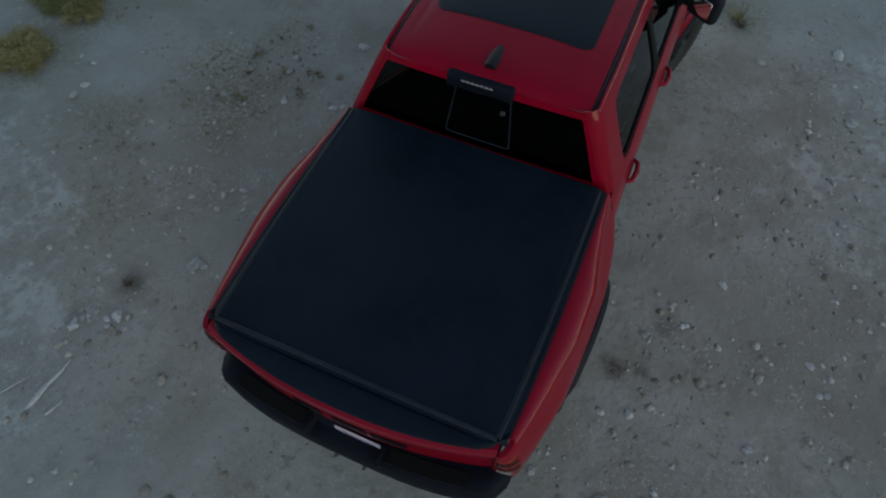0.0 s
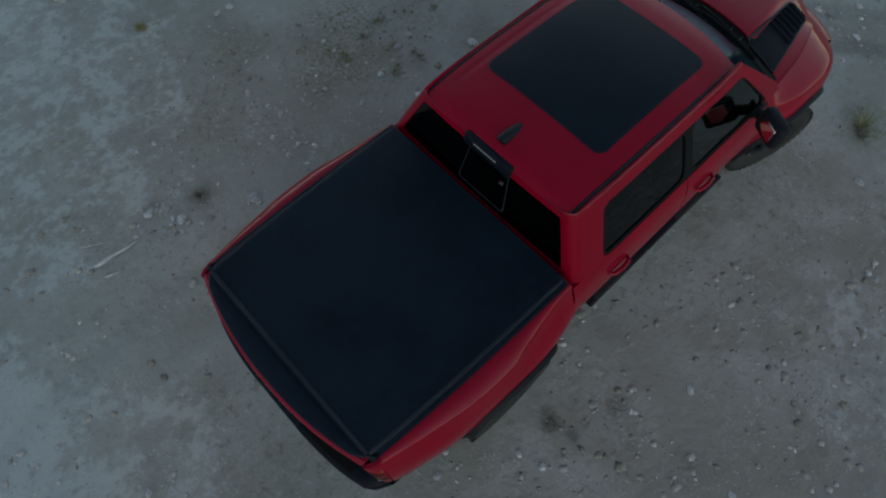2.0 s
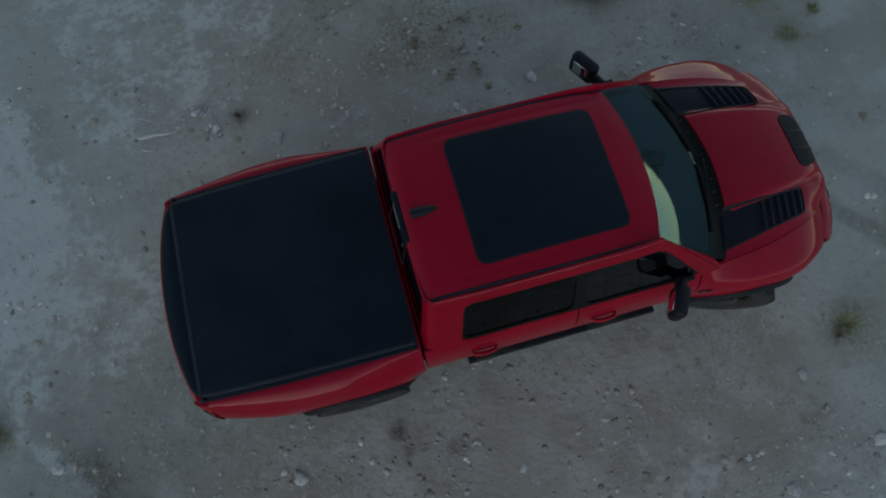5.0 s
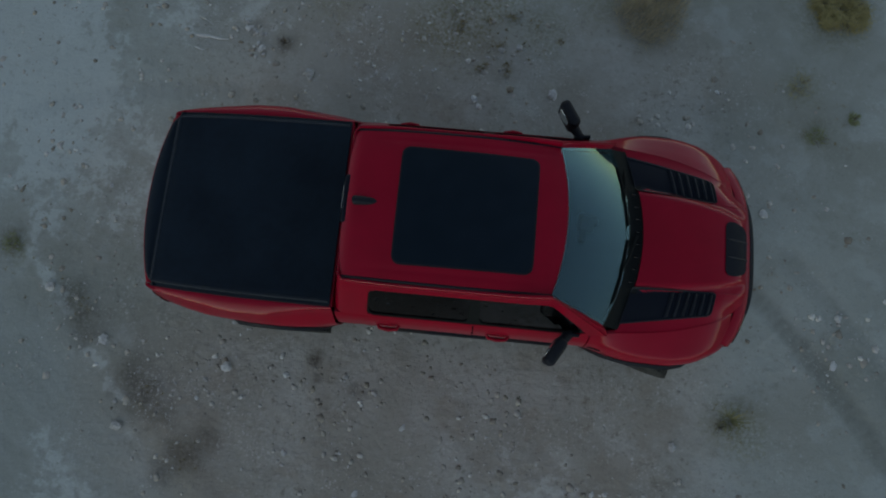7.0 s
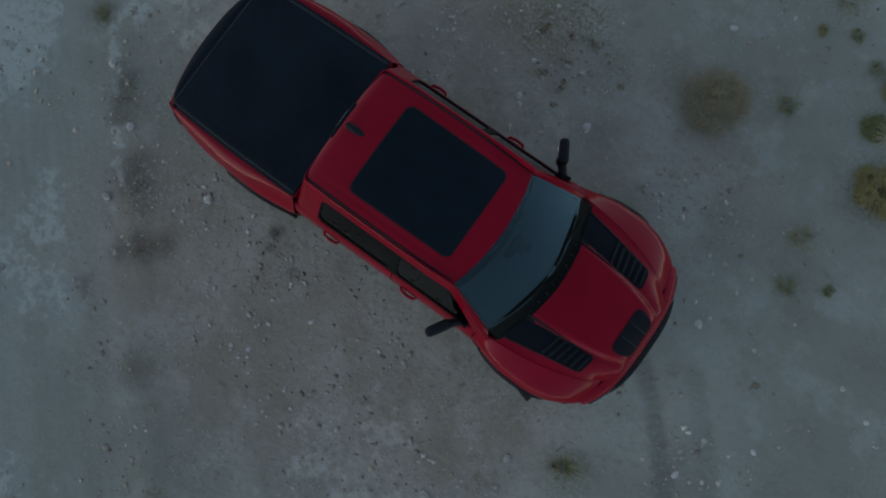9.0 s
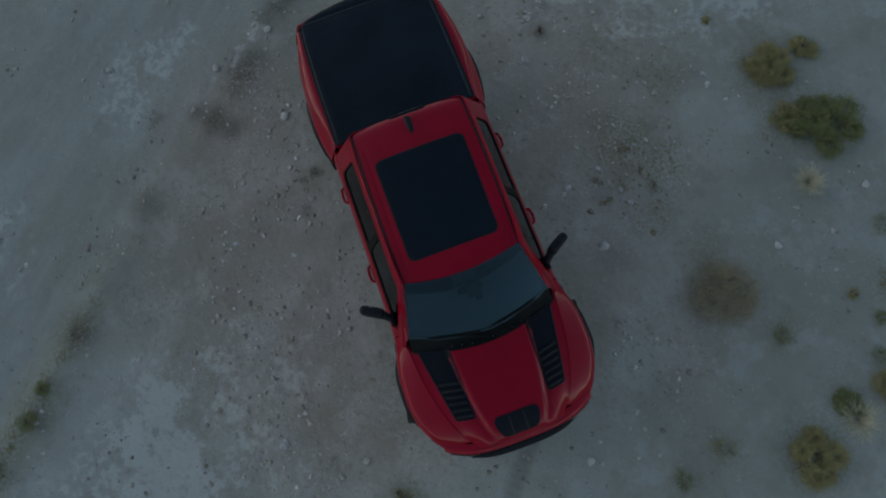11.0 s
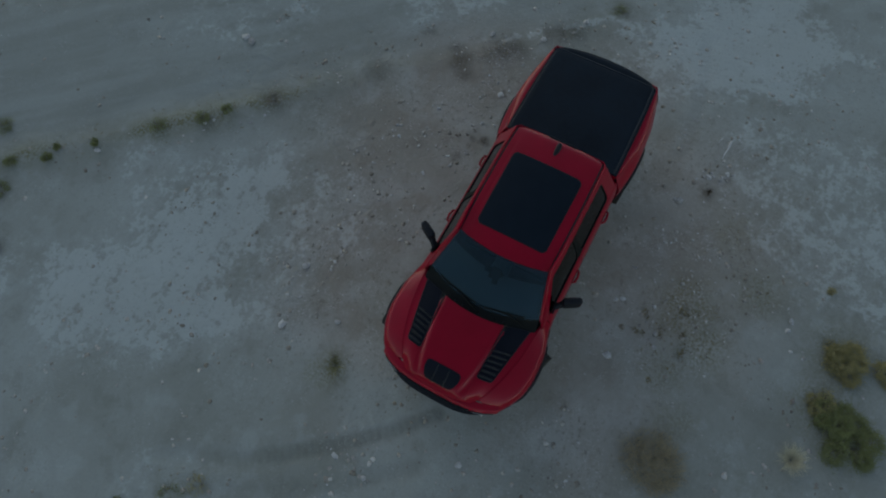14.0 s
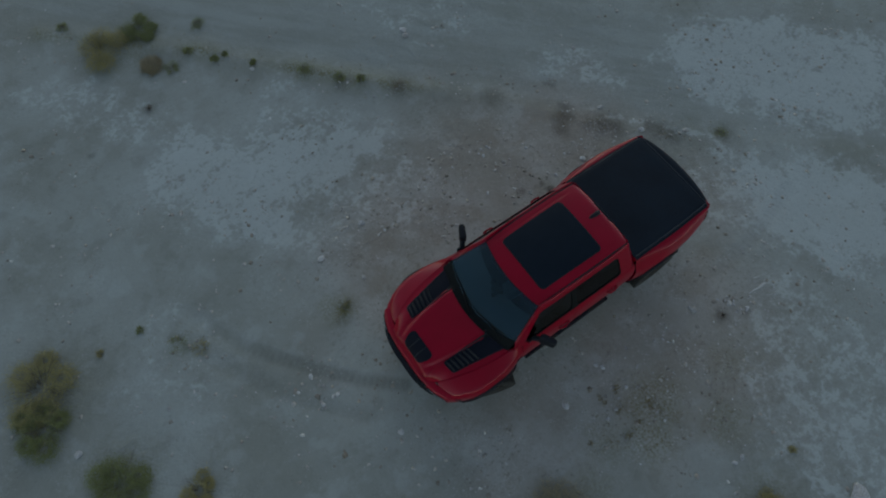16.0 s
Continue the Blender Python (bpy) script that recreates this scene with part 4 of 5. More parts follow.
for k in range(9):
    y = -0.48 + 0.12 * k
    part("grille_bar", tube([(face_x(y) + 0.014, y, 1.055), (face_x(y) + 0.016, y, 0.90)], 0.007, 6), PLASTIC, grille)
rows = []
for k in range(11):
    t = k / 10
    y = 0.57 + 0.29 * t
    x = face_x(y)
    rows.append([(x - 0.006, y, 1.052 - 0.03 * t), (x + 0.006, y, 1.045 - 0.03 * t), (x + 0.012, y, 1.01), (x + 0.010, y, 0.96), (x - 0.004, y, 0.945)])
bm = sheet(rows, 0.004)
bmesh.ops.recalc_face_normals(bm, faces=bm.faces[:])
lamps = both("headlight", bm, GLOSS, "dark headlight with bright running lamp strip")
for lamp, side in zip(lamps, (1, -1)):
    strip = tube([(face_x(0.60 + 0.23 * k / 6) + 0.010, side * (0.60 + 0.23 * k / 6), 1.036 - 0.022 * k / 6) for k in range(7)], 0.006, 6)
    part("running_lamp", strip, LENS_CLEAR, lamp, "clear running lamp strip")
    part("projector", box((0.03, 0.09, 0.05), (face_x(0.70) + 0.002, side * 0.70, 0.99), (0, 0, -side * 18), 0.012, 3), LENS_CLEAR, lamp)

# ---- running boards, handles, mirrors ----
for side in (1, -1):
    board = part("running_board", joined(box((1.86, 0.12, 0.055), (0.42, side * 0.985, 0.49), bevel=0.018, segments=3), *[box((0.09, 0.20, 0.05), (x, side * 0.89, 0.50), bevel=0.01) for x in (-0.40, 0.40, 1.20)]), PLASTIC, truck, "black running board")
    for x in (-0.25, 0.85):
        part("tread_pad", box((0.36, 0.095, 0.012), (x, side * 0.988, 0.522), bevel=0.004, segments=1), RUBBER, board)
part("sill_panel", box((2.40, 1.94, 0.16), (0.30, 0, 0.575), bevel=0.02), HULL, truck)
for door, x in ((rear_doors, -0.40), (front_doors, 0.66)):
    for ob, side in zip(door, (1, -1)):
        y = side_point(x, 1.15)[1]
        pts = [(x - 0.105, side * (y - 0.004), 1.148), (x - 0.085, side * (y + 0.032), 1.152), (x, side * (y + 0.046), 1.156), (x + 0.085, side * (y + 0.036), 1.154), (x + 0.11, side * (y - 0.002), 1.15)]
        handle = part("door_handle", tube(pts, [0.015, 0.018, 0.019, 0.018, 0.015], 8), RED, ob)
        part("handle_cup", box((0.16, 0.014, 0.075), (x, side * (y + 0.001), 1.135), bevel=0.006, segments=2), RED, handle)


def mirror_body():
    """A towing-style door mirror: an arm and a rounded housing swept back."""
    head = box((0.115, 0.275, 0.245), bevel=0.045, segments=4)
    for v in head.verts:
        out = (v.co.y + 0.1375) / 0.275
        v.co.z *= 1.0 - 0.22 * max(0.0, 0.45 - out) - 0.18 * max(0.0, out - 0.7)
        v.co.x *= 1.0 - 0.25 * max(0.0, out - 0.5)
    head.transform(pose(1.165, 1.130, 1.505, 0, 0, 30))
    return joined(head, tube([(1.315, 0.945, 1.415), (1.27, 0.985, 1.44), (1.215, 1.045, 1.475)], [0.040, 0.045, 0.050], 10))


for ob, side in zip(front_doors, (1, -1)):
    bm = mirror_body()
    mirror = part("door_mirror", bm if side > 0 else mirrored(bm), PLASTIC, ob, "black door mirror housing")
    part("mirror_glass", box((0.006, 0.16, 0.14), (1.165 - 0.057 * math.cos(radians(30)), side * (1.135 - 0.057 * 0.5), 1.505), (0, -2, side * 30), 0.003, 1), MIRROR, mirror)
    part("mirror_cap", box((0.03, 0.10, 0.045), (1.196, side * 1.150, 1.425), (0, 6, side * 30), 0.014, 3), RED, mirror, "red painted mirror cap")
    part("mirror_foot", box((0.16, 0.03, 0.085), (1.315, side * 0.955, 1.42), (0, 0, side * 6), 0.012, 2), PLASTIC, mirror)

# fender marker vents behind the front wheels
for side in (1, -1):
    part("fender_vent", box((0.13, 0.012, 0.05), (1.60, side * (side_point(1.60, 1.10)[1] + 0.003), 1.10), (0, -12, side * 12), 0.005, 2), GLOSS, truck, "black fender side vent")


# ---- wheels ----
def build_tyre():
    r, w = WHEEL_R, 0.155
    profile = [(0.235, -0.115), (0.27, -0.145), (0.34, -w - 0.006), (0.40, -w), (r - 0.022, -w + 0.02), (r - 0.016, -w + 0.05), (r - 0.014, 0.0), (r - 0.016, w - 0.05), (r - 0.022, w - 0.02), (0.40, w), (0.34, w + 0.006), (0.27, 0.145), (0.235, 0.115)]
    bm = lathe(profile, 60)
    blocks = [bm]
    for k in range(44):
        a = math.tau * k / 44
        for y, off, wide in ((-0.118, 0.0, 0.062), (-0.042, 0.5, 0.056), (0.042, 0.0, 0.056), (0.118, 0.5, 0.062)):
            b = box((0.020, wide, 0.044), (0, 0, 0), (0, 0, 0), 0.0)
            b.transform(pose(0, 0, 0, 0, -math.degrees(a + off * math.tau / 44), 0) @ pose(r - 0.012, y, 0, 14 if y < 0 else -14, 0, 0))
            blocks.append(b)
    return joined(*blocks)


def build_rim():
    bm = lathe([(0.245, -0.12), (0.225, -0.10), (0.215, 0.0), (0.225, 0.10), (0.245, 0.125), (0.25, 0.118), (0.24, 0.0), (0.25, -0.118)], 48)
    pieces = [bm, lathe([(0.001, 0.075), (0.075, 0.075), (0.085, 0.06), (0.085, 0.02), (0.001, 0.02)], 24)]
    for k in range(6):
        for d in (-9, 9):
            b = box((0.18, 0.035, 0.034), bevel=0.008, segments=1)
            b.transform(pose(0, 0, 0, 0, -(60 * k + d), 0) @ pose(0.145, 0.075, 0, 0, 0, 8))
            pieces.append(b)
    return joined(*pieces)


tyre_bm, rim_bm = build_tyre(), build_rim()
tyre_me, rim_me = bpy.data.meshes.new("tyre"), bpy.data.meshes.new("rim")
tyre_bm.to_mesh(tyre_me)
rim_bm.to_mesh(rim_me)
tyre_bm.free(), rim_bm.free()
hub_bm = lathe([(0.001, -0.10), (0.16, -0.10), (0.17, 0.0), (0.10, 0.03), (0.001, 0.03)], 24)
hub_me = bpy.data.meshes.new("wheel")
hub_bm.to_mesh(hub_me)
hub_bm.free()
STEER = -20.0
for x in AXLES:
    for side in (1, -1):
        wheel = part("wheel", hub_me, STEEL, truck, "black alloy wheel with dusty all-terrain tyre")
        wheel.matrix_basis = pose(x, side * WHEEL_Y, WHEEL_R - 0.004, 0, 0, (STEER if x > 0 else 0) + (0 if side > 0 else 180))
        part("tyre", tyre_me, RUBBER, wheel)
        part("rim", rim_me, GLOSS, wheel)

# frame, axles and cabin
part("chassis", joined(box((5.3, 0.9, 0.22), (0.1, 0, 0.62), bevel=0.03), box((0.12, 1.7, 0.12), (AXLES[0], 0, 0.45)), box((0.12, 1.7, 0.12), (AXLES[1], 0, 0.45)), box((1.25, 1.30, 0.42), (2.25, 0, 0.95), bevel=0.05)), HULL, truck, "black chassis and axles")
part("cabin_floor", box((2.75, 1.84, 0.10), (0.45, 0, 0.70), bevel=0.02), HULL, truck)
part("cabin_back_lining", box((0.03, 1.84, 0.60), (-0.865, 0, 1.02), bevel=0.01), HULL, truck)
part("firewall", box((0.04, 1.84, 0.62), (1.80, 0, 1.02), bevel=0.01), HULL, truck)
rows = []
for j in range(25):
    y = -0.80 + 1.6 * j / 24
    edge = screen(y / 0.845, 1.0)
    bulge = 0.035 * math.exp(-((y - 0.40) / 0.22) ** 2)
    rows.append([(edge.x - 0.02, y, edge.z - 0.03), (edge.x - 0.20, y, edge.z - 0.028), (edge.x - 0.46, y, edge.z - 0.02 + bulge), (edge.x - 0.57, y, edge.z - 0.06 + bulge), (edge.x - 0.60, y, edge.z - 0.30)])
part("dashboard", sheet(rows, 0.02), DASH, truck, "dark dashboard")
wheel_pts = [Vector((0, 0.185 * math.cos(a), 0.185 * math.sin(a))) for a in np.linspace(0, math.tau, 25)[:-1]]
turn = pose(1.12, 0.42, 1.24, 0, 24, 0)
steering = part("steering_wheel", tube([tuple(turn @ p) for p in wheel_pts], 0.016, 8, True), GLOSS, truck, "black steering wheel")
part("steering_hub", joined(box((0.06, 0.13, 0.10), tuple(turn @ Vector((0.02, 0, 0))), (0, 24, 0), 0.02), *[tube([tuple(turn @ Vector((0, 0, 0))), tuple(turn @ Vector((0, 0.18 * math.cos(a), 0.18 * math.sin(a))))], 0.014, 6) for a in (0, math.pi, -math.pi / 2)]), GLOSS, steering)
for x, ys in ((0.62, (0.42, -0.42)), (-0.32, (0.42, -0.42))):
    for y in ys:
        seat = part("seat", box((0.52, 0.54, 0.16), (x, y, 0.93), (0, -6, 0), 0.05, 3), CLOTH, truck, "dark leather seat")
        part("backrest", box((0.15, 0.54, 0.60), (x - 0.31, y, 1.24), (0, -16, 0), 0.06, 3), CLOTH, seat)
        part("headrest", box((0.10, 0.27, 0.17), (x - 0.42, y, 1.60), (0, -12, 0), 0.04, 3), CLOTH, seat)
part("console", box((0.70, 0.26, 0.36), (0.80, 0, 0.92), bevel=0.04), DASH, truck)
part("rear_view_mirror", joined(box((0.08, 0.29, 0.085), (1.315, 0.0, 1.660), (0, 12, 0), 0.035, 3), box((0.17, 0.15, 0.05), (1.345, 0.03, 1.712), (0, 30, 0), 0.022, 3), box((0.10, 0.08, 0.05), (1.425, 0.07, 1.655), (0, 30, 0), 0.022, 3)), SEAL, truck, "black interior mirror with sensor housing")
part("headliner", box((1.55, 1.22, 0.03), (0.05, 0, 1.90), bevel=0.01), CLOTH, truck)


# ---- ground ----
def lattice(x, y, scale, seed):
    """Smooth value noise between 0 and 1."""
    table = np.random.RandomState(seed).rand(128, 128)
    u, v = np.asarray(x) * scale + 40.3, np.asarray(y) * scale + 17.9
    i, j = np.floor(u).astype(int), np.floor(v).astype(int)
    f, g = u - i, v - j
    f, g = f * f * (3 - 2 * f), g * g * (3 - 2 * g)
    i0, i1, j0, j1 = i % 128, (i + 1) % 128, j % 128, (j + 1) % 128
    return (table[i0, j0] * (1 - f) + table[i1, j0] * f) * (1 - g) + (table[i0, j1] * (1 - f) + table[i1, j1] * f) * g


def cloud(x, y, scale, seed, octaves=4):
    total, size, weight = 0.0, 1.0, 0.0
    for k in range(octaves):
        total, weight = total + size * lattice(x, y, scale * 2 ** k, seed + k), weight + size
        size *= 0.5
    return total / weight


def blobs(x, y, spots):
    """The highest of several soft round spots (x, y, radius, weight)."""
    out = np.zeros_like(np.asarray(x, float))
    for cx, cy, r, w in spots:
        out = np.maximum(out, w * np.exp(-(((x - cx) ** 2 + (y - cy) ** 2) / (r * r)) ** 1.3))
    return out


def line_gap(x, y, line):
    """The distance to a polyline and the way along it."""
    x, y = np.asarray(x, float), np.asarray(y, float)
    best, along, done = np.full(x.shape, 1e9), np.zeros(x.shape), 0.0
    for (ax, ay), (bx, by) in zip(line, line[1:]):
        length = math.hypot(bx - ax, by - ay)
        t = np.clip(((x - ax) * (bx - ax) + (y - ay) * (by - ay)) / length ** 2, 0, 1)
        d = np.hypot(x - ax - t * (bx - ax), y - ay - t * (by - ay))
        along = np.where(d < best, done + t * length, along)
        best = np.minimum(best, d)
        done += length
    return best, along


BERM = [(5.6, -11.2), (3.0, -8.8), (1.2, -6.85), (-0.25, -5.3), (-1.75, -3.95), (-2.65, -2.7), (-4.2, -1.06), (-5.25, -0.38), (-7.5, 1.9)]
TRACKS = [[(3.25, 0.12), (3.83, -0.39), (4.40, -1.02), (4.91, -1.68), (5.29, -2.26), (5.8, -3.3)],
          [(4.05, 0.25), (4.40, -0.16), (4.95, -0.79), (5.51, -1.67), (5.9, -2.4)], [(-2.75, 1.78), (-3.68, 1.70), (-4.42, 1.57), (-5.3, 1.3)]]
CHALK = [
    (1.0, [(4.84, -6.83), (4.02, -6.95), (3.28, -6.08), (2.07, -5.84), (0.90, -5.02), (0.68, -4.26), (1.60, -3.91), (2.75, -3.77), (3.27, -3.31), (4.22, -3.83), (5.37, -5.15), (5.23, -5.98)]),
    (0.66, [(6.60, -10.18), (5.43, -9.93), (4.50, -8.16), (4.02, -6.95), (4.84, -6.83), (6.00, -8.50)]),
    (0.52, [(1.63, -7.11), (1.29, -6.29), (0.29, -4.59), (0.31, -2.67), (1.15, -1.84), (1.91, -2.39), (2.94, -2.80), (4.37, -3.26), (4.68, -6.32)]),
    (1.05, [(-5.46, -2.72), (-6.59, -3.15), (-7.80, -2.52), (-10.31, -0.15), (-8.01, 1.65), (-6.46, 0.39), (-5.70, -0.86), (-5.22, -2.11)]),
    (1.25, [(-4.76, -0.11), (-5.92, 0.87), (-7.11, 2.36), (-6.4, 4.2), (-5.06, 3.10), (-4.40, 2.30), (-3.94, 1.52), (-4.50, 0.84)]),
    (0.62, [(-4.65, 2.54), (-3.75, 1.65), (-3.20, 0.98), (-3.25, 0.13), (-3.92, -0.50), (-5.20, 0.23)]),
    (1.35, [(-6.4, 2.35), (-4.51, 2.20), (-3.94, 1.52), (-4.62, 0.80), (-5.70, 0.75)]),
    (0.62, [(-4.2, 2.6), (-4.4, 6.5), (-1.3, 6.8), (-0.9, 4.4), (-1.9, 2.9)]),
    (0.40, [(-2.79, -8.73), (-3.02, -5.34), (-1.47, -5.28), (-0.22, -7.90)]),
    (0.80, [(-4.6, -2.6), (-4.0, -2.7), (-3.4, -3.2), (-2.9, -3.8), (-3.4, -4.1), (-4.4, -3.6)]),
    (0.36, [(6.2, -0.2), (6.9, -1.6), (7.8, -2.6), (7.0, -3.6), (5.9, -3.9), (5.3, -2.9)])]
STAINS = [(-0.25, -5.3, 0.30, 0.55), (-1.75, -3.95, 0.24, 0.35), (-4.27, -1.00, 0.22, 0.75), (-4.16, -1.18, 0.24, 0.80), (-4.05, -1.36, 0.20, 0.6), (-3.42, -1.85, 0.24, 0.75), (-3.22, -1.98, 0.28, 0.80), (-3.06, -2.17, 0.20, 0.6), (-2.88, -2.76, 0.20, 0.6), (-2.68, -2.63, 0.22, 0.75), (-2.45, -2.45, 0.18, 0.6), (-3.02, -3.52, 0.12, 0.50), (-0.83, -1.72, 0.10, 0.60),
          (-5.25, -0.38, 0.24, 0.40), (-2.25, 2.46, 0.12, 0.7),
          (-1.35, -1.45, 0.085, 1.0), (-1.28, -1.63, 0.07, 0.75), (0.62, 3.03, 0.09, 0.6), (-0.06, 2.84, 0.14, 0.4), (4.43, -7.88, 0.16, 0.5), (3.42, -1.72, 0.10, 0.6), (0.7, -6.05, 0.2, 0.4), (5.84, -7.5, 0.08, 0.6), (-2.65, 2.66, 0.08, 0.5)]
WEEDS = [(3.45, -1.72, 0.32, 0.8), (-0.1, 2.85, 0.6, 0.8), (0.35, 3.3, 0.5, 0.8), (1.0, 2.9, 0.4, 0.55), (-0.9, 3.8, 0.45, 0.6), (1.7, 3.3, 0.4, 0.5), (-1.7, 3.1, 0.4, 0.45), (1.2, -6.8, 0.3, 0.7), (0.5, -6.05, 0.3, 0.6), (4.2, 2.4, 0.3, 0.5), (4.4, 1.78, 0.25, 0.5), (-5.15, -0.4, 0.2, 0.6),
         (-0.5, 5.25, 0.6, 0.6), (0.4, 5.3, 0.6, 0.7), (4.6, 3.5, 0.6, 0.6), (2.3, 3.2, 0.5, 0.25), (6.1, -2.8, 0.3, 0.4), (3.1, 3.75, 0.3, 0.5), (3.0, 5.4, 0.5, 0.5), (8.4, -3.3, 0.8, 0.5), (7.9, -1.3, 0.7, 0.5), (4.2, -9.8, 0.9, 0.5)]


EARTH = [(-0.5, -1.6, 2.6, 1.0), (1.5, -1.8, 2.0, 0.9), (-2.0, -2.0, 1.8, 0.9), (-1.0, 2.0, 2.2, 0.8), (2.0, 1.8, 1.6, 0.6), (-3.4, 0.6, 1.3, 0.5)]


def ground_z(x, y):
    """The ground's height: nearly level, with lumps, a low bank along the track and shallow ruts."""
    x, y = np.asarray(x, float), np.asarray(y, float)
    near = np.exp(-((x / 14) ** 2 + (y / 15) ** 2) ** 2)
    z = 0.030 * (cloud(x, y, 0.35, 3, 3) - 0.5) + near * (0.018 * (cloud(x, y, 2.6, 11, 4) - 0.5) + 0.010 * np.maximum(cloud(x, y, 7.0, 21, 2) - 0.55, 0))
    clump = np.clip((cloud(x, y, 1.1, 41, 4) - 0.50) * 7, 0.0, 1)
    z = z + near * clump * 0.045 * np.maximum(cloud(x, y, 9.0, 45, 3) - 0.55, 0)
    bank, _ = line_gap(x, y, BERM)
    z = z + near * 0.065 * np.exp(-(bank / 0.28) ** 2) * (0.5 + lattice(x, y, 1.7, 31)) * (0.25 + 0.75 / (1 + np.exp(np.clip((y + 4.6) * 2.5, -60, 60))))
    for line in TRACKS:
        gap, along = line_gap(x, y, line)
        z = z - near * 0.016 * np.exp(-(gap / 0.14) ** 4) * (0.85 + 0.15 * np.sin(along * 55))
    return z


def axis(lo, hi, step, far):
    inner = np.arange(lo, hi + step / 2, step)
    outer = np.array([step * 1.35 ** k for k in range(1, 60)]).cumsum()
    outer = outer[outer < far]
    return np.concatenate([lo - outer[::-1], inner, hi + outer])


def finer(line, lo, hi, step):
    return np.concatenate([line[line < lo - 0.01], np.arange(lo, hi, step), line[line > hi + 0.005]])


xs, ys = finer(axis(-12.6, 10.6, 0.065, 2500.0), -5.2, 5.0, 0.028), finer(axis(-13.4, 8.0, 0.065, 2500.0), -4.6, 4.8, 0.028)
gx, gy = np.meshgrid(xs, ys, indexing="ij")
verts = np.stack([gx, gy, ground_z(gx, gy)], -1).reshape(-1, 3)
nx, ny = len(xs), len(ys)
idx = np.arange(nx * ny).reshape(nx, ny)
faces = np.stack([idx[:-1, :-1], idx[1:, :-1], idx[1:, 1:], idx[:-1, 1:]], -1).reshape(-1, 4)
ground_me = bpy.data.meshes.new("ground")
ground_me.vertices.add(len(verts))
ground_me.vertices.foreach_set("co", verts.ravel())
ground_me.loops.add(faces.size)
ground_me.loops.foreach_set("vertex_index", faces.ravel())
ground_me.polygons.add(len(faces))
ground_me.polygons.foreach_set("loop_start", np.arange(0, faces.size, 4))
ground_me.update(calc_edges=True)
ground_me.polygons.foreach_set("use_smooth", np.ones(len(faces), bool))
ragged = cloud(gx, gy, 1.3, 51, 5)


def area(x, y, outline, soft):
    """How far inside an outline a place lies, from 0 to 1 over its soft edge."""
    inside = np.zeros(np.shape(x), bool)
    for (ax, ay), (bx, by) in zip(outline, outline[1:] + outline[:1]):
        cross = (ay > y) != (by > y)
        inside ^= cross & (x < (bx - ax) * (y - ay) / (by - ay if by != ay else 1e-9) + ax)
    gap, _ = line_gap(x, y, outline + outline[:1])
    t = np.clip(0.5 + np.where(inside, gap, -gap) / (2 * soft), 0, 1)
    return t * t * (3 - 2 * t)


wx, wy = gx + 1.1 * (ragged - 0.5), gy + 1.1 * (cloud(gx, gy, 1.3, 61, 5) - 0.5)
chalk_mask = 0.16 * np.clip((cloud(gx, gy, 0.5, 71, 4) - 0.52) * 6, 0, 1)
for weight, outline in CHALK:
    chalk_mask = np.maximum(chalk_mask, weight * area(wx, wy, outline, 0.55))
edge_gap, _ = line_gap(gx + 2.0 * (0.10 * (ragged - 0.5)), gy, [(-4.95, -0.40), (-4.66, -0.74), (-4.32, -1.12), (-3.97, -1.54), (-3.55, -2.10), (-3.2, -2.6)])
chalk_mask = np.maximum(chalk_mask, 1.0 * np.exp(-(edge_gap / 0.12) ** 2) * np.clip(6.0 * (cloud(gx, gy, 3.0, 73, 4) - 0.46), 0, 1))
beyond, _ = line_gap(gx, gy, [(x - 1.35, y - 1.2) for x, y in BERM])
road_mask = np.clip(np.exp(-(beyond / 1.55) ** 6) * (0.75 + 0.5 * lattice(gx, gy, 0.6, 77)), 0, 1)
wobble = 0.10 * (cloud(gx, gy, 5.0, 81, 3) - 0.5)
stain_mask = blobs(gx + 1.8 * wobble, gy + 1.8 * (0.10 * (cloud(gx, gy, 5.0, 83, 3) - 0.5)), STAINS)
weed_mask = blobs(gx + 3 * wobble, gy - 3 * wobble, WEEDS)
track_mask = np.zeros_like(gx)
for weight, line in zip((0.62, 0.28, 0.20), TRACKS):
    gap, along = line_gap(gx, gy, line)
    track_mask = np.maximum(track_mask, weight * np.exp(-(gap / 0.12) ** 4) * (0.88 + 0.12 * np.sin(along * 55 + 3 * gap)) * np.clip(cloud(gx, gy, 0.9, 91, 3) * 2.0, 0, 1) * np.clip((3.9 - along) / 1.6, 0, 1))
bank_gap, _ = line_gap(gx + 2 * wobble, gy - 2 * wobble, BERM)
weed_mask = np.maximum(weed_mask, np.exp(-(bank_gap / 0.20) ** 2) * (0.15 + 0.85 / (1 + np.exp(np.clip((gy + 4.9) * 3, -60, 60)))) * np.clip(4.5 * (cloud(gx, gy, 1.6, 95, 4) - 0.32), 0, 1.0))
earth_mask = np.clip(blobs(gx + 1.2 * (ragged - 0.5), gy + 1.2 * (ragged - 0.5), EARTH) * 1.3, 0, 1)
for key, values in (("road", road_mask), ("earth", earth_mask), ("chalk", chalk_mask), ("stain", stain_mask), ("weeds", weed_mask), ("track", track_mask)):
    ground_me.attributes.new(key, "FLOAT", "POINT").data.foreach_set("value", values.ravel().astype(np.float32))
ground_me.materials.append(GROUND)
tagged(new("ground", ground_me), "dusty grey-brown packed earth with chalky patches and tyre tracks", "ground", kind="structure")


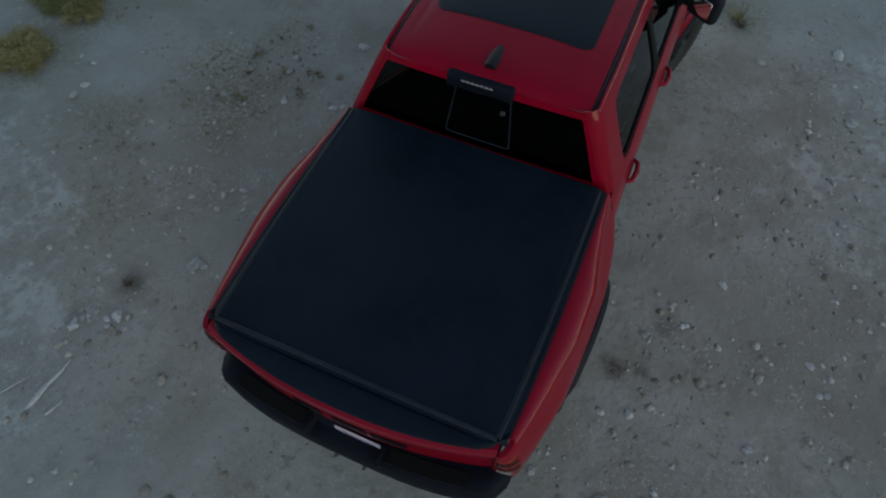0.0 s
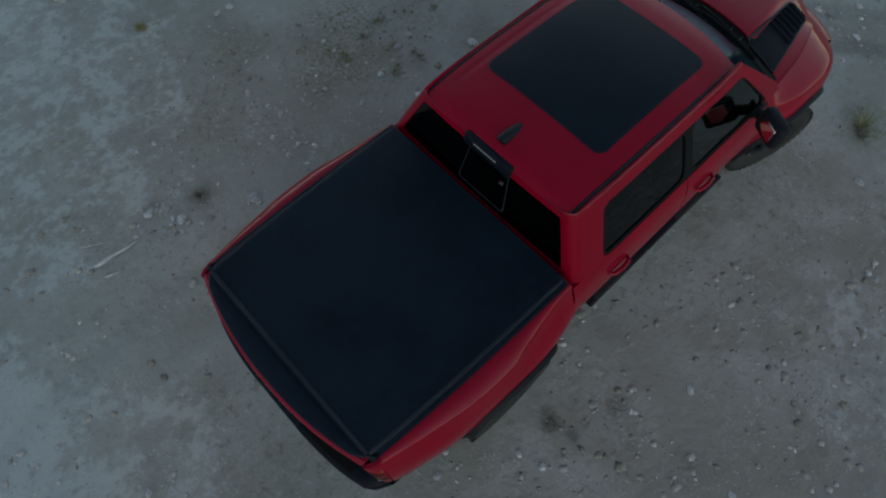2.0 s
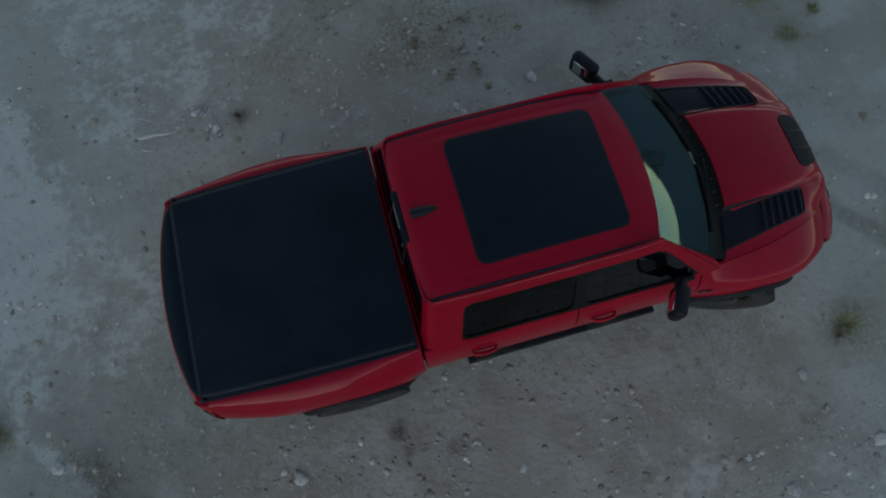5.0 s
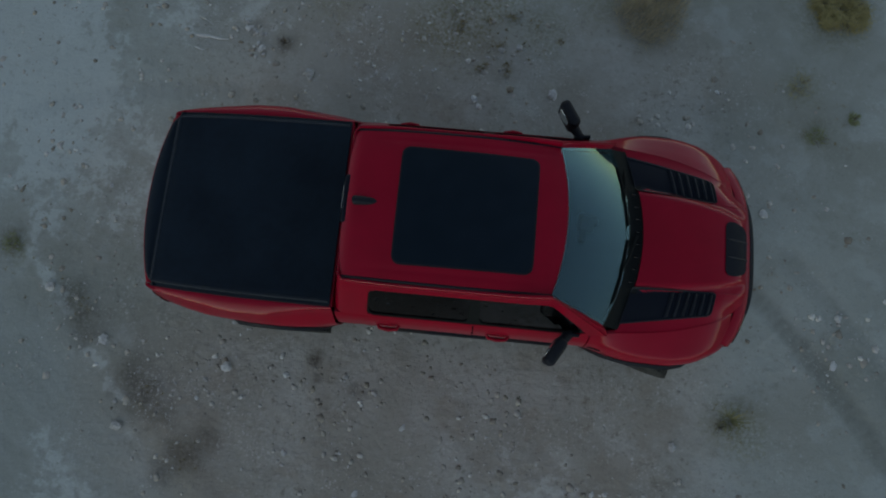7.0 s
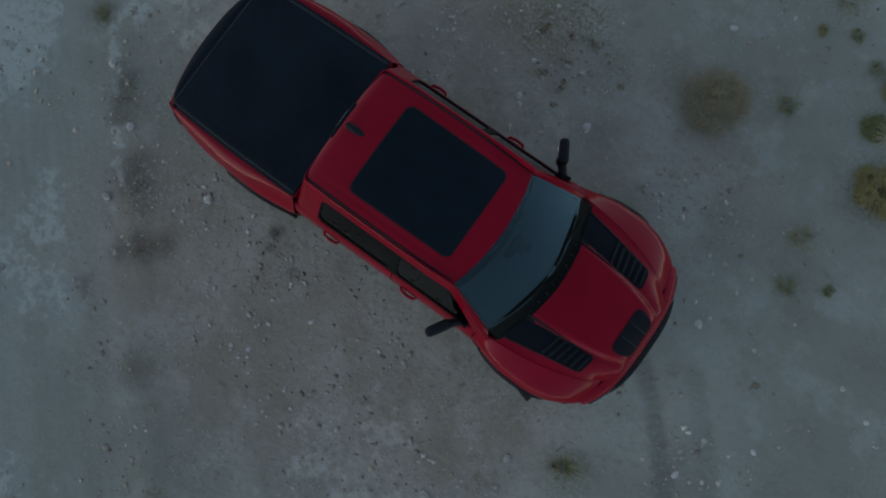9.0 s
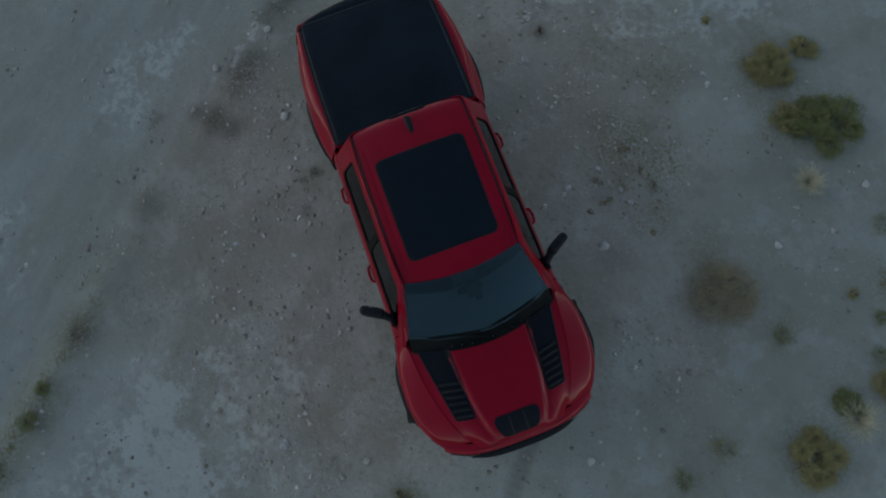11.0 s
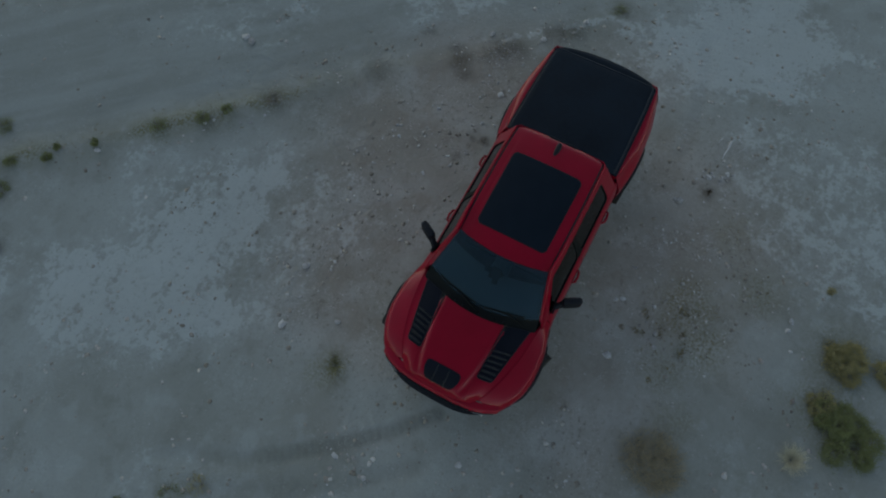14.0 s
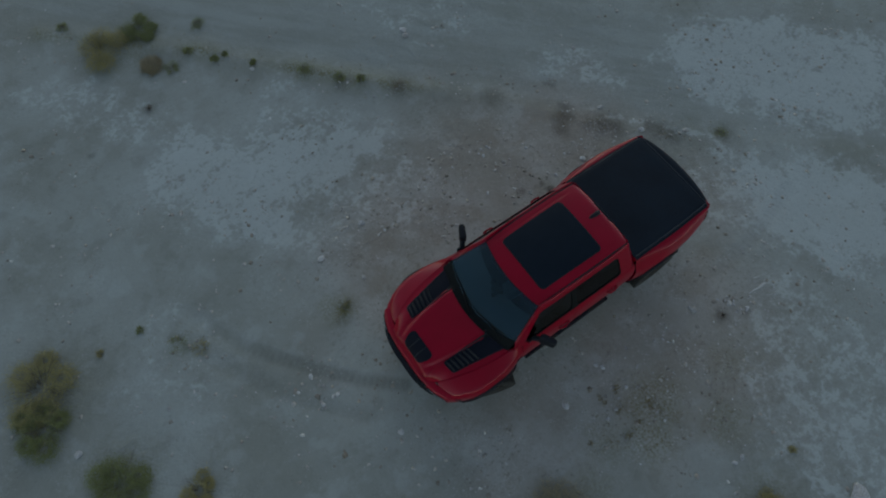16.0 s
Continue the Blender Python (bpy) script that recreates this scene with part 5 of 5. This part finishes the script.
# ---- loose gravel and clods ----
def scatter(name, count, sizes, mat, label, seed, clusters):
    """Many small stones in one mesh, bedded in the ground, thicker in some stretches than in others."""
    rng = np.random.RandomState(seed)
    ico = bmesh.new()
    bmesh.ops.create_icosphere(ico, subdivisions=1, radius=1.0)
    base = np.array([v.co[:] for v in ico.verts])
    tris = np.array([[v.index for v in f.verts] for f in ico.faces])
    ico.free()
    px, py = rng.uniform(-11.5, 9.8, count * 4), rng.uniform(-12.8, 7.2, count * 4)
    chance = 0.02 + 6.0 * np.clip(cloud(px, py, 1.1, seed + 5, 5) - 0.555, 0, 1) + blobs(px, py, clusters)
    chance = chance * (0.55 + 0.9 * np.exp(-((px / 5.0) ** 4 + (py / 5.0) ** 4)))
    keep = np.where(rng.rand(count * 4) < chance)[0][:count]
    px, py = px[keep], py[keep]
    n = len(px)
    size = sizes[0] * (sizes[1] / sizes[0]) ** (rng.rand(n) ** 3.2)
    shape = base[None] * (0.55 + 0.9 * rng.rand(n, len(base), 1)) * np.stack([rng.uniform(0.7, 1.25, n), rng.uniform(0.7, 1.25, n), rng.uniform(0.14, 0.34, n)], -1)[:, None] * size[:, None, None]
    turn = rng.uniform(0, math.tau, n)
    c, s = np.cos(turn)[:, None], np.sin(turn)[:, None]
    x, y = shape[..., 0] * c - shape[..., 1] * s + px[:, None], shape[..., 0] * s + shape[..., 1] * c + py[:, None]
    z = shape[..., 2] + (ground_z(px, py) + 0.06 * size)[:, None]
    co = np.stack([x, y, z], -1).reshape(-1, 3)
    fa = (tris[None] + (np.arange(n) * len(base))[:, None, None]).reshape(-1, 3)
    me = bpy.data.meshes.new(name)
    me.vertices.add(len(co))
    me.vertices.foreach_set("co", co.ravel())
    me.loops.add(fa.size)
    me.loops.foreach_set("vertex_index", fa.ravel())
    me.polygons.add(len(fa))
    me.polygons.foreach_set("loop_start", np.arange(0, fa.size, 3))
    me.update(calc_edges=True)
    me.materials.append(mat)
    return tagged(new(name, me), label, "gravel", kind="stuff")


GRIT_SPOTS = [(0.23, 3.06, 0.5, 0.8), (0.54, 2.69, 0.4, 0.8), (-0.9, 3.82, 0.4, 0.6), (-1.51, 2.59, 0.35, 0.8), (-1.9, 3.25, 0.4, 0.7), (2.18, -2.88, 0.3, 0.8), (3.25, -2.64, 0.3, 0.8), (0.63, -1.91, 0.4, 0.9), (-0.77, -1.74, 0.25, 1.0), (-1.55, -1.86, 0.3, 1.0), (-1.28, -3.17, 0.3, 0.7), (-0.16, -3.01, 0.35, 0.6), (-0.77, -1.67, 0.25, 0.8), (-0.78, -2.95, 0.3, 0.8), (-2.63, 2.5, 0.3, 0.8), (0.1, 2.65, 0.5, 0.7), (0.5, 2.5, 0.3, 0.7), (-2.4, -1.5, 0.4, 0.7), (-1.5, -2.1, 0.5, 0.5), (4.5, -0.7, 0.4, 0.6), (3.8, 0.8, 0.4, 0.6), (-4.3, -0.9, 0.5, 0.6), (2.2, -3.0, 0.3, 0.6),
              (-2.45, -1.72, 0.30, 1.6), (-2.0, -1.85, 0.25, 1.2), (-1.65, -2.01, 0.25, 1.2), (-0.98, -2.31, 0.28, 1.0), (-4.66, -0.74, 0.18, 1.5), (-4.32, -1.12, 0.18, 1.5), (-3.97, -1.54, 0.18, 1.5), (-3.55, -2.10, 0.18, 1.3)]
scatter("gravel", 16000, (0.005, 0.042), GRAVEL, "pale grey gravel strewn over the dusty earth", 7, GRIT_SPOTS)
scatter("soil_clods", 7500, (0.007, 0.048), CLODS, "small brown soil clods on the dusty earth", 19, GRIT_SPOTS)


def ribbons(count, spread, height, width, rng, lean=0.8, inner=0.25, curl=0.5):
    """Thin tapering stems that rise from a small foot and bend outwards."""
    co, fa = [], []
    for _ in range(count):
        a, foot = rng.uniform(0, math.tau), spread * inner * rng.random() ** 0.5
        reach, tall = spread * rng.uniform(0.3, 1.0) * lean, height * rng.uniform(0.45, 1.0)
        w, twist = width * rng.uniform(0.6, 1.2), rng.uniform(-curl, curl)
        sx, sy, k0 = foot * math.cos(a), foot * math.sin(a), len(co)
        for k in range(4):
            t = k / 3
            b = a + twist * t
            x, y, z = sx + reach * t * math.cos(b), sy + reach * t * math.sin(b), tall * (1 - (1 - t) ** 1.6) * (1 - 0.18 * t * t)
            half = w * (1 - 0.85 * t) / 2
            co += [(x - half * math.sin(b), y + half * math.cos(b), z - 0.01), (x + half * math.sin(b), y - half * math.cos(b), z - 0.01)]
        fa += [(k0 + 2 * k, k0 + 2 * k + 1, k0 + 2 * k + 3, k0 + 2 * k + 2) for k in range(3)]
    return co, fa


def litter(name, spots, mats, label, seed):
    """Small dead weeds and stalks scattered thickly over some spots, in one mesh."""
    rng = random.Random(seed)
    co, fa = [], []
    for cx, cy, r, n in spots:
        for _ in range(n):
            a, d = rng.uniform(0, math.tau), r * rng.random() ** 0.6
            x, y = cx + d * math.cos(a), cy + d * math.sin(a)
            pc, pf = ribbons(rng.randrange(5, 12), rng.uniform(0.02, 0.055), rng.uniform(0.015, 0.045), 0.007, rng)
            z, k = float(ground_z(x, y)), len(co)
            co += [(x + p[0], y + p[1], z + 0.006 + p[2]) for p in pc]
            fa += [tuple(k + i for i in f) for f in pf]
    me = bpy.data.meshes.new(name)
    me.from_pydata(co, [], fa)
    me.materials.append(mats)
    return tagged(new(name, me), label, "dry weeds", kind="stuff")


# ---- single stones ----
def stone_mesh(seed, flat):
    rng = random.Random(seed)
    bm = bmesh.new()
    bmesh.ops.create_icosphere(bm, subdivisions=2, radius=1.0)
    off = Vector((rng.uniform(0, 50), rng.uniform(0, 50), 0))
    for v in bm.verts:
        v.co *= 0.55 + 0.8 * (0.5 + 0.5 * noise.noise(v.co * 1.3 + off)) + 0.34 * noise.noise(v.co * 2.8 + off)
        v.co.z *= flat
    me = bpy.data.meshes.new("stone")
    smooth(bm, 22).to_mesh(me)
    bm.free()
    me.materials.append(STONE)
    return me


stone_kinds = [stone_mesh(k, 0.26 + 0.06 * (k % 4)) for k in range(8)]
STONES = [(-1.87, 2.07, 0.075), (1.18, 2.04, 0.075), (-2.34, -1.61, 0.068), (-4.59, -0.89, 0.06), (0.28, 1.80, 0.05), (0.22, 1.90, 0.04), (0.51, 2.58, 0.05), (0.73, 2.63, 0.05), (-0.70, 4.41, 0.055), (-0.25, -2.10, 0.04),
          (-1.65, -1.64, 0.04), (-2.33, -1.10, 0.035), (4.59, -0.40, 0.045), (4.53, -0.95, 0.05), (-1.84, 5.97, 0.17), (-2.52, 2.37, 0.05), (-2.74, 2.62, 0.045), (-2.55, 2.55, 0.04), (-1.23, -6.60, 0.09), (-1.18, -6.44, 0.08),
          (2.14, -7.54, 0.06), (-4.10, -3.97, 0.06), (-3.51, -2.39, 0.06), (-1.86, 1.99, 0.04), (-3.97, 4.72, 0.055)]
MORE_STONES = [(3.75, 0.75, 0.06), (4.60, -0.41, 0.04), (8.34, -2.06, 0.075), (6.79, -1.87, 0.05), (2.19, -2.98, 0.07), (3.22, -2.79, 0.07), (-0.53, 4.40, 0.045), (2.76, -2.01, 0.05), (-3.83, -1.44, 0.07), (-1.55, -2.5, 0.035),
               (-0.6, -1.75, 0.03), (-0.95, -1.6, 0.03), (-0.7, -2.85, 0.035), (-0.9, -3.0, 0.03), (0.1, 2.4, 0.04), (1.64, 5.77, 0.06), (1.9, -2.6, 0.03), (-3.2, -0.9, 0.03), (-4.1, 0.4, 0.035), (5.6, 1.1, 0.04)]
PEBBLES = [(-3.01, 2.89, 0.022), (-2.98, 2.84, 0.020), (-2.75, 2.71, 0.028), (-2.70, 2.64, 0.034), (-2.65, 2.60, 0.030), (-2.62, 2.57, 0.024), (-2.58, 2.42, 0.030), (-2.54, 2.34, 0.042), (-2.50, 2.28, 0.024), (-2.63, 2.38, 0.024), (-2.87, 2.58, 0.020),
           (-3.52, 1.79, 0.026), (-3.54, 1.72, 0.022), (-2.32, 2.72, 0.022), (-3.29, 2.90, 0.022), (-2.50, 2.56, 0.020), (-2.40, 2.18, 0.022), (-2.64, -2.00, 0.028), (-2.57, -1.78, 0.032), (-2.91, -1.86, 0.022), (-3.57, -2.12, 0.030),
           (0.76, -6.12, 0.034), (0.63, -6.01, 0.030), (0.88, -6.08, 0.030), (0.43, -5.58, 0.028), (0.34, -5.40, 0.032), (0.09, -5.26, 0.026)]
for k, (x, y, r) in enumerate(STONES + MORE_STONES + PEBBLES):
    rng = random.Random(k)
    ob = new("stone", stone_kinds[k % 8])
    ob.matrix_basis = pose(x, y, float(ground_z(x, y)) + r * 0.16, rng.uniform(-8, 8), rng.uniform(-8, 8), rng.uniform(0, 360)) @ Matrix.Diagonal((r * rng.uniform(0.9, 1.25), r * rng.uniform(0.75, 1.0), r, 1))
    tagged(ob, "large flat white stone on bare earth" if r > 0.12 else "pale grey stone half bedded in dusty earth", "stone", "loose stones")
# pale sticks and a bleached splinter lying by the bed
for x, y, length, turn, thick in ((-3.19, 2.46, 0.45, -5, 2.6), (-3.32, 2.29, 0.15, -17, 1.2), (-3.30, 2.69, 0.26, -29, 0.8), (-0.37, 1.88, 0.14, 80, 1.0)):
    line = [(length * (k / 8 - 0.5), 0.012 * length * math.sin(k * 1.3 + x), 0.008 + 0.002 * math.sin(k)) for k in range(9)]
    bm = tube(line, [thick * w for w in (0.003, 0.008, 0.0095, 0.0085, 0.006, 0.0065, 0.005, 0.004, 0.0015)], 6)
    for v in bm.verts:
        v.co.z *= 0.7 if thick > 2 else 1.0
    me = bpy.data.meshes.new("stick")
    bm.to_mesh(me)
    bm.free()
    me.materials.append(STONE)
    ob = new("stick", me)
    ob.matrix_basis = pose(x, y, float(ground_z(x, y)), 0, 0, turn)
    tagged(ob, "broad bleached wood splinter lying on the ground" if thick > 2 else "bleached dry stick lying on the ground", "stick", "dry sticks")


# ---- plants ----
def leaves(count, spread, height, size, rng, lobes):
    """Small leaves gathered in clumps over an uneven dome."""
    co, fa = [], []
    for _ in range(count):
        lx, ly, lr, lh = lobes[rng.randrange(len(lobes))]
        a, e, r = rng.uniform(0, math.tau), rng.random() ** 0.7, rng.gauss(0.78, 0.20)
        x, y = (lx + lr * r * math.cos(a) * math.sqrt(1 - e * e * 0.8)) * spread, (ly + lr * r * math.sin(a) * math.sqrt(1 - e * e * 0.8)) * spread
        z = height * lh * abs(r) * (0.12 + 0.88 * e)
        q = Euler((rng.uniform(-0.5, 0.5), rng.uniform(-0.5, 0.5), rng.uniform(0, math.tau)))
        s, k0 = size * rng.uniform(0.6, 1.3), len(co)
        for u, v in ((-1.5, 0), (0, -0.24), (1.5, 0), (0, 0.24)):
            p = q.to_matrix() @ Vector((u * s, v * s, 0.12 * s * (1.5 - abs(u))))
            co.append((x + p.x, y + p.y, max(0.004, z + p.z)))
        fa.append((k0, k0 + 1, k0 + 2, k0 + 3))
    return co, fa


def plant(name, at, label, category, pieces, group):
    ob = thing(name, (at[0], at[1], float(ground_z(at[0], at[1]))), label, category, group)
    for piece, (co, fa), mat in pieces:
        me = bpy.data.meshes.new(piece)
        me.from_pydata(co, [], fa)
        part(piece, me, mat, ob)
    return ob


def shrub(at, r, h, seed, leaf, label, stems=60, count=1500, size=0.032):
    rng = random.Random(seed)
    h, count, size = h * 0.62, int(count * 4.5), size * 0.50
    lobes = [(0, 0, 0.75, 1.0)] + [(0.55 * math.cos(a + rng.random()), 0.55 * math.sin(a + rng.random()), rng.uniform(0.3, 0.5), rng.uniform(0.5, 0.9)) for a in np.linspace(0, math.tau, 6)[:-1]]
    return plant("shrub", at, label, "shrub", [("stem_mass", ribbons(stems, r, h, 0.010, rng), TWIG), ("foliage", leaves(count, r, h, size, rng, lobes), leaf)], "low shrubs")


def dry_bush(at, r, h, seed, label="dry brown dome of dead brush stems"):
    """Many small sprays of dead stems, leaning outwards, that make up an uneven mound."""
    rng = random.Random(seed)
    sprays = {"stem_mass": ([], []), "twig_mass": ([], [])}
    for k in range(120):
        a, d = rng.uniform(0, math.tau), math.sqrt(rng.random()) * 0.92
        cx, cy, top = r * d * math.cos(a), r * d * math.sin(a) * 1.12, h * (0.45 + 0.55 * (1 - d * d))
        for name, n, wide in (("stem_mass", 14, 0.008), ("twig_mass", 1, 0.006)):
            co, fa = sprays[name]
            pc, pf = ribbons(n, r * 0.34, top, wide, rng, 1.0, 0.6, 1.3)
            k0 = len(co)
            co += [(cx + x, cy + y, z) for x, y, z in pc]
            fa += [tuple(k0 + q for q in f) for f in pf]
    return plant("dry_bush", at, label, "bush", [("stem_mass", sprays["stem_mass"], STRAW_BROWN), ("twig_mass", sprays["twig_mass"], TWIG)], "dry bushes")


def tuft(at, r, h, seed, mat, label, count=70, category="grass tuft"):
    rng = random.Random(seed)
    return plant("grass_tuft", at, label, category, [("blade_mass", ribbons(count, r, h, 0.008, rng, 1.0, 0.2, 0.5), mat)], "grass tufts")


GREEN, YELLOW, OLIVE = "dense green low shrub on bare earth", "yellow-green flowering low shrub on bare earth", "olive green low shrub on bare earth"
shrub((-0.46, 5.27), 0.40, 0.32, 1, LEAF_YELLOW, YELLOW)
shrub((0.70, 5.72), 0.52, 0.42, 2, LEAF_GREEN, GREEN, 80, 1500)
shrub((0.36, 5.16), 0.27, 0.26, 3, LEAF_YELLOW, YELLOW, 60, 350)
shrub((4.66, 3.42), 0.40, 0.34, 4, LEAF_YELLOW, YELLOW)
shrub((4.20, 4.12), 0.24, 0.22, 5, LEAF_GREEN, OLIVE, 60, 300)
shrub((0.52, 5.42), 0.40, 0.30, 13, LEAF_GREEN, GREEN, 60, 900)
shrub((4.26, 4.78), 0.34, 0.28, 14, LEAF_YELLOW, YELLOW, 60, 600)
shrub((4.58, -9.85), 0.68, 0.50, 6, LEAF_YELLOW, YELLOW)
shrub((3.70, -9.95), 0.52, 0.42, 7, LEAF_GREEN, GREEN, 70, 1300)
shrub((8.45, -3.45), 0.72, 0.52, 8, LEAF_YELLOW, YELLOW, 80, 1800)
shrub((8.66, -2.75), 0.58, 0.42, 9, LEAF_GREEN, OLIVE, 80, 1300)
shrub((7.95, -1.22), 0.60, 0.46, 10, LEAF_GREEN, OLIVE, 80, 1400)
shrub((6.95, -0.36), 0.34, 0.28, 11, LEAF_YELLOW, YELLOW, 60, 500)
shrub((-0.54, 5.9), 0.25, 0.22, 12, LEAF_YELLOW, OLIVE, 60, 300)
dry_bush((2.34, 3.26), 0.42, 0.22, 21)
dry_bush((3.90, -8.90), 0.24, 0.20, 22)
for k, (x, y, r) in enumerate([(3.57, -8.60, 0.20), (3.07, -8.77, 0.14), (2.70, -8.26, 0.13), (2.44, -8.23, 0.09), (2.54, -9.44, 0.20), (2.04, -7.66, 0.10), (1.20, -6.85, 0.22), (0.70, -6.20, 0.17), (5.11, -11.05, 0.17), (0.34, -5.90, 0.14)]):
    shrub((x, y), r, 0.16, 40 + k, LEAF_GREEN, OLIVE, 30, 260, 0.017)
for k, (x, y, r) in enumerate([(-0.25, -5.30, 0.24), (4.43, -7.88, 0.10), (-2.25, 2.46, 0.07)]):
    tuft((x, y), r, 0.10, 60 + k, TWIG, "dark withered weed on the dusty ground", 60, "weed")
for k, (x, y, r) in enumerate([(0.59, 3.05, 0.09), (-0.01, 2.91, 0.07), (-0.04, 2.80, 0.08), (0.24, 2.31, 0.08), (0.31, 2.35, 0.07), (0.48, 2.61, 0.09), (0.58, 2.39, 0.06), (0.60, 2.28, 0.08), (0.32, 2.96, 0.06), (1.24, 2.75, 0.07)]):
    tuft((x, y), r, 0.05, 160 + k, STRAW, "small brown dry weed on the dusty ground", 40, "weed")
tuft((3.38, -1.66), 0.24, 0.20, 80, BLADE, "sparse green and straw grass tuft", 60)
tuft((3.28, -1.72), 0.10, 0.10, 81, TWIG, "dark withered weed on the dusty ground", 40, "weed")
tuft((1.33, 5.04), 0.25, 0.18, 82, PALE_STRAW, "pale straw grass tuft", 420)
tuft((4.42, 4.16), 0.32, 0.22, 83, PALE_STRAW, "pale straw grass tuft", 260)
for k, (x, y, r, m) in enumerate([(6.16, -2.83, 0.23, 0), (5.87, -2.53, 0.21, 1), (6.62, -3.46, 0.10, 0), (7.38, -3.46, 0.09, 1), (4.18, 2.42, 0.20, 1), (4.36, 1.77, 0.17, 0), (4.82, 2.02, 0.09, 0), (3.12, 3.74, 0.16, 0), (3.00, 5.42, 0.24, 1), (2.23, 5.71, 0.20, 0), (2.95, 4.87, 0.11, 1), (3.80, 4.80, 0.16, 0), (3.36, 5.06, 0.11, 0), (-0.60, 5.05, 0.14, 1), (-1.48, 4.81, 0.08, 1), (-5.16, -0.41, 0.15, 0)]):
    shrub((x, y), r, 0.13, 100 + k, (LEAF_GREEN, LEAF_YELLOW)[m], (OLIVE, YELLOW)[m], 18, 75, 0.020)
litter("dry_weeds", [(0.23, 3.06, 0.6, 40), (0.55, 2.75, 0.45, 25), (-0.15, 2.95, 0.5, 25), (-0.9, 3.82, 0.4, 14), (1.0, 2.9, 0.4, 12), (-1.7, 3.0, 0.6, 14), (1.2, -6.85, 0.5, 20), (0.3, -5.9, 0.6, 22), (-0.6, -5.0, 0.6, 16), (2.2, -7.9, 0.6, 20), (3.3, -9.0, 0.8, 24),
                     (4.4, 2.1, 0.6, 18), (3.0, 4.6, 0.8, 20), (3.45, -1.7, 0.3, 14), (-4.7, -0.7, 0.5, 12), (-3.22, -1.98, 0.22, 8), (-2.68, -2.63, 0.22, 8), (-4.16, -1.15, 0.2, 7), (6.3, -2.9, 0.6, 14)], STRAW, "scattered small dry brown weeds on bare earth", 301)
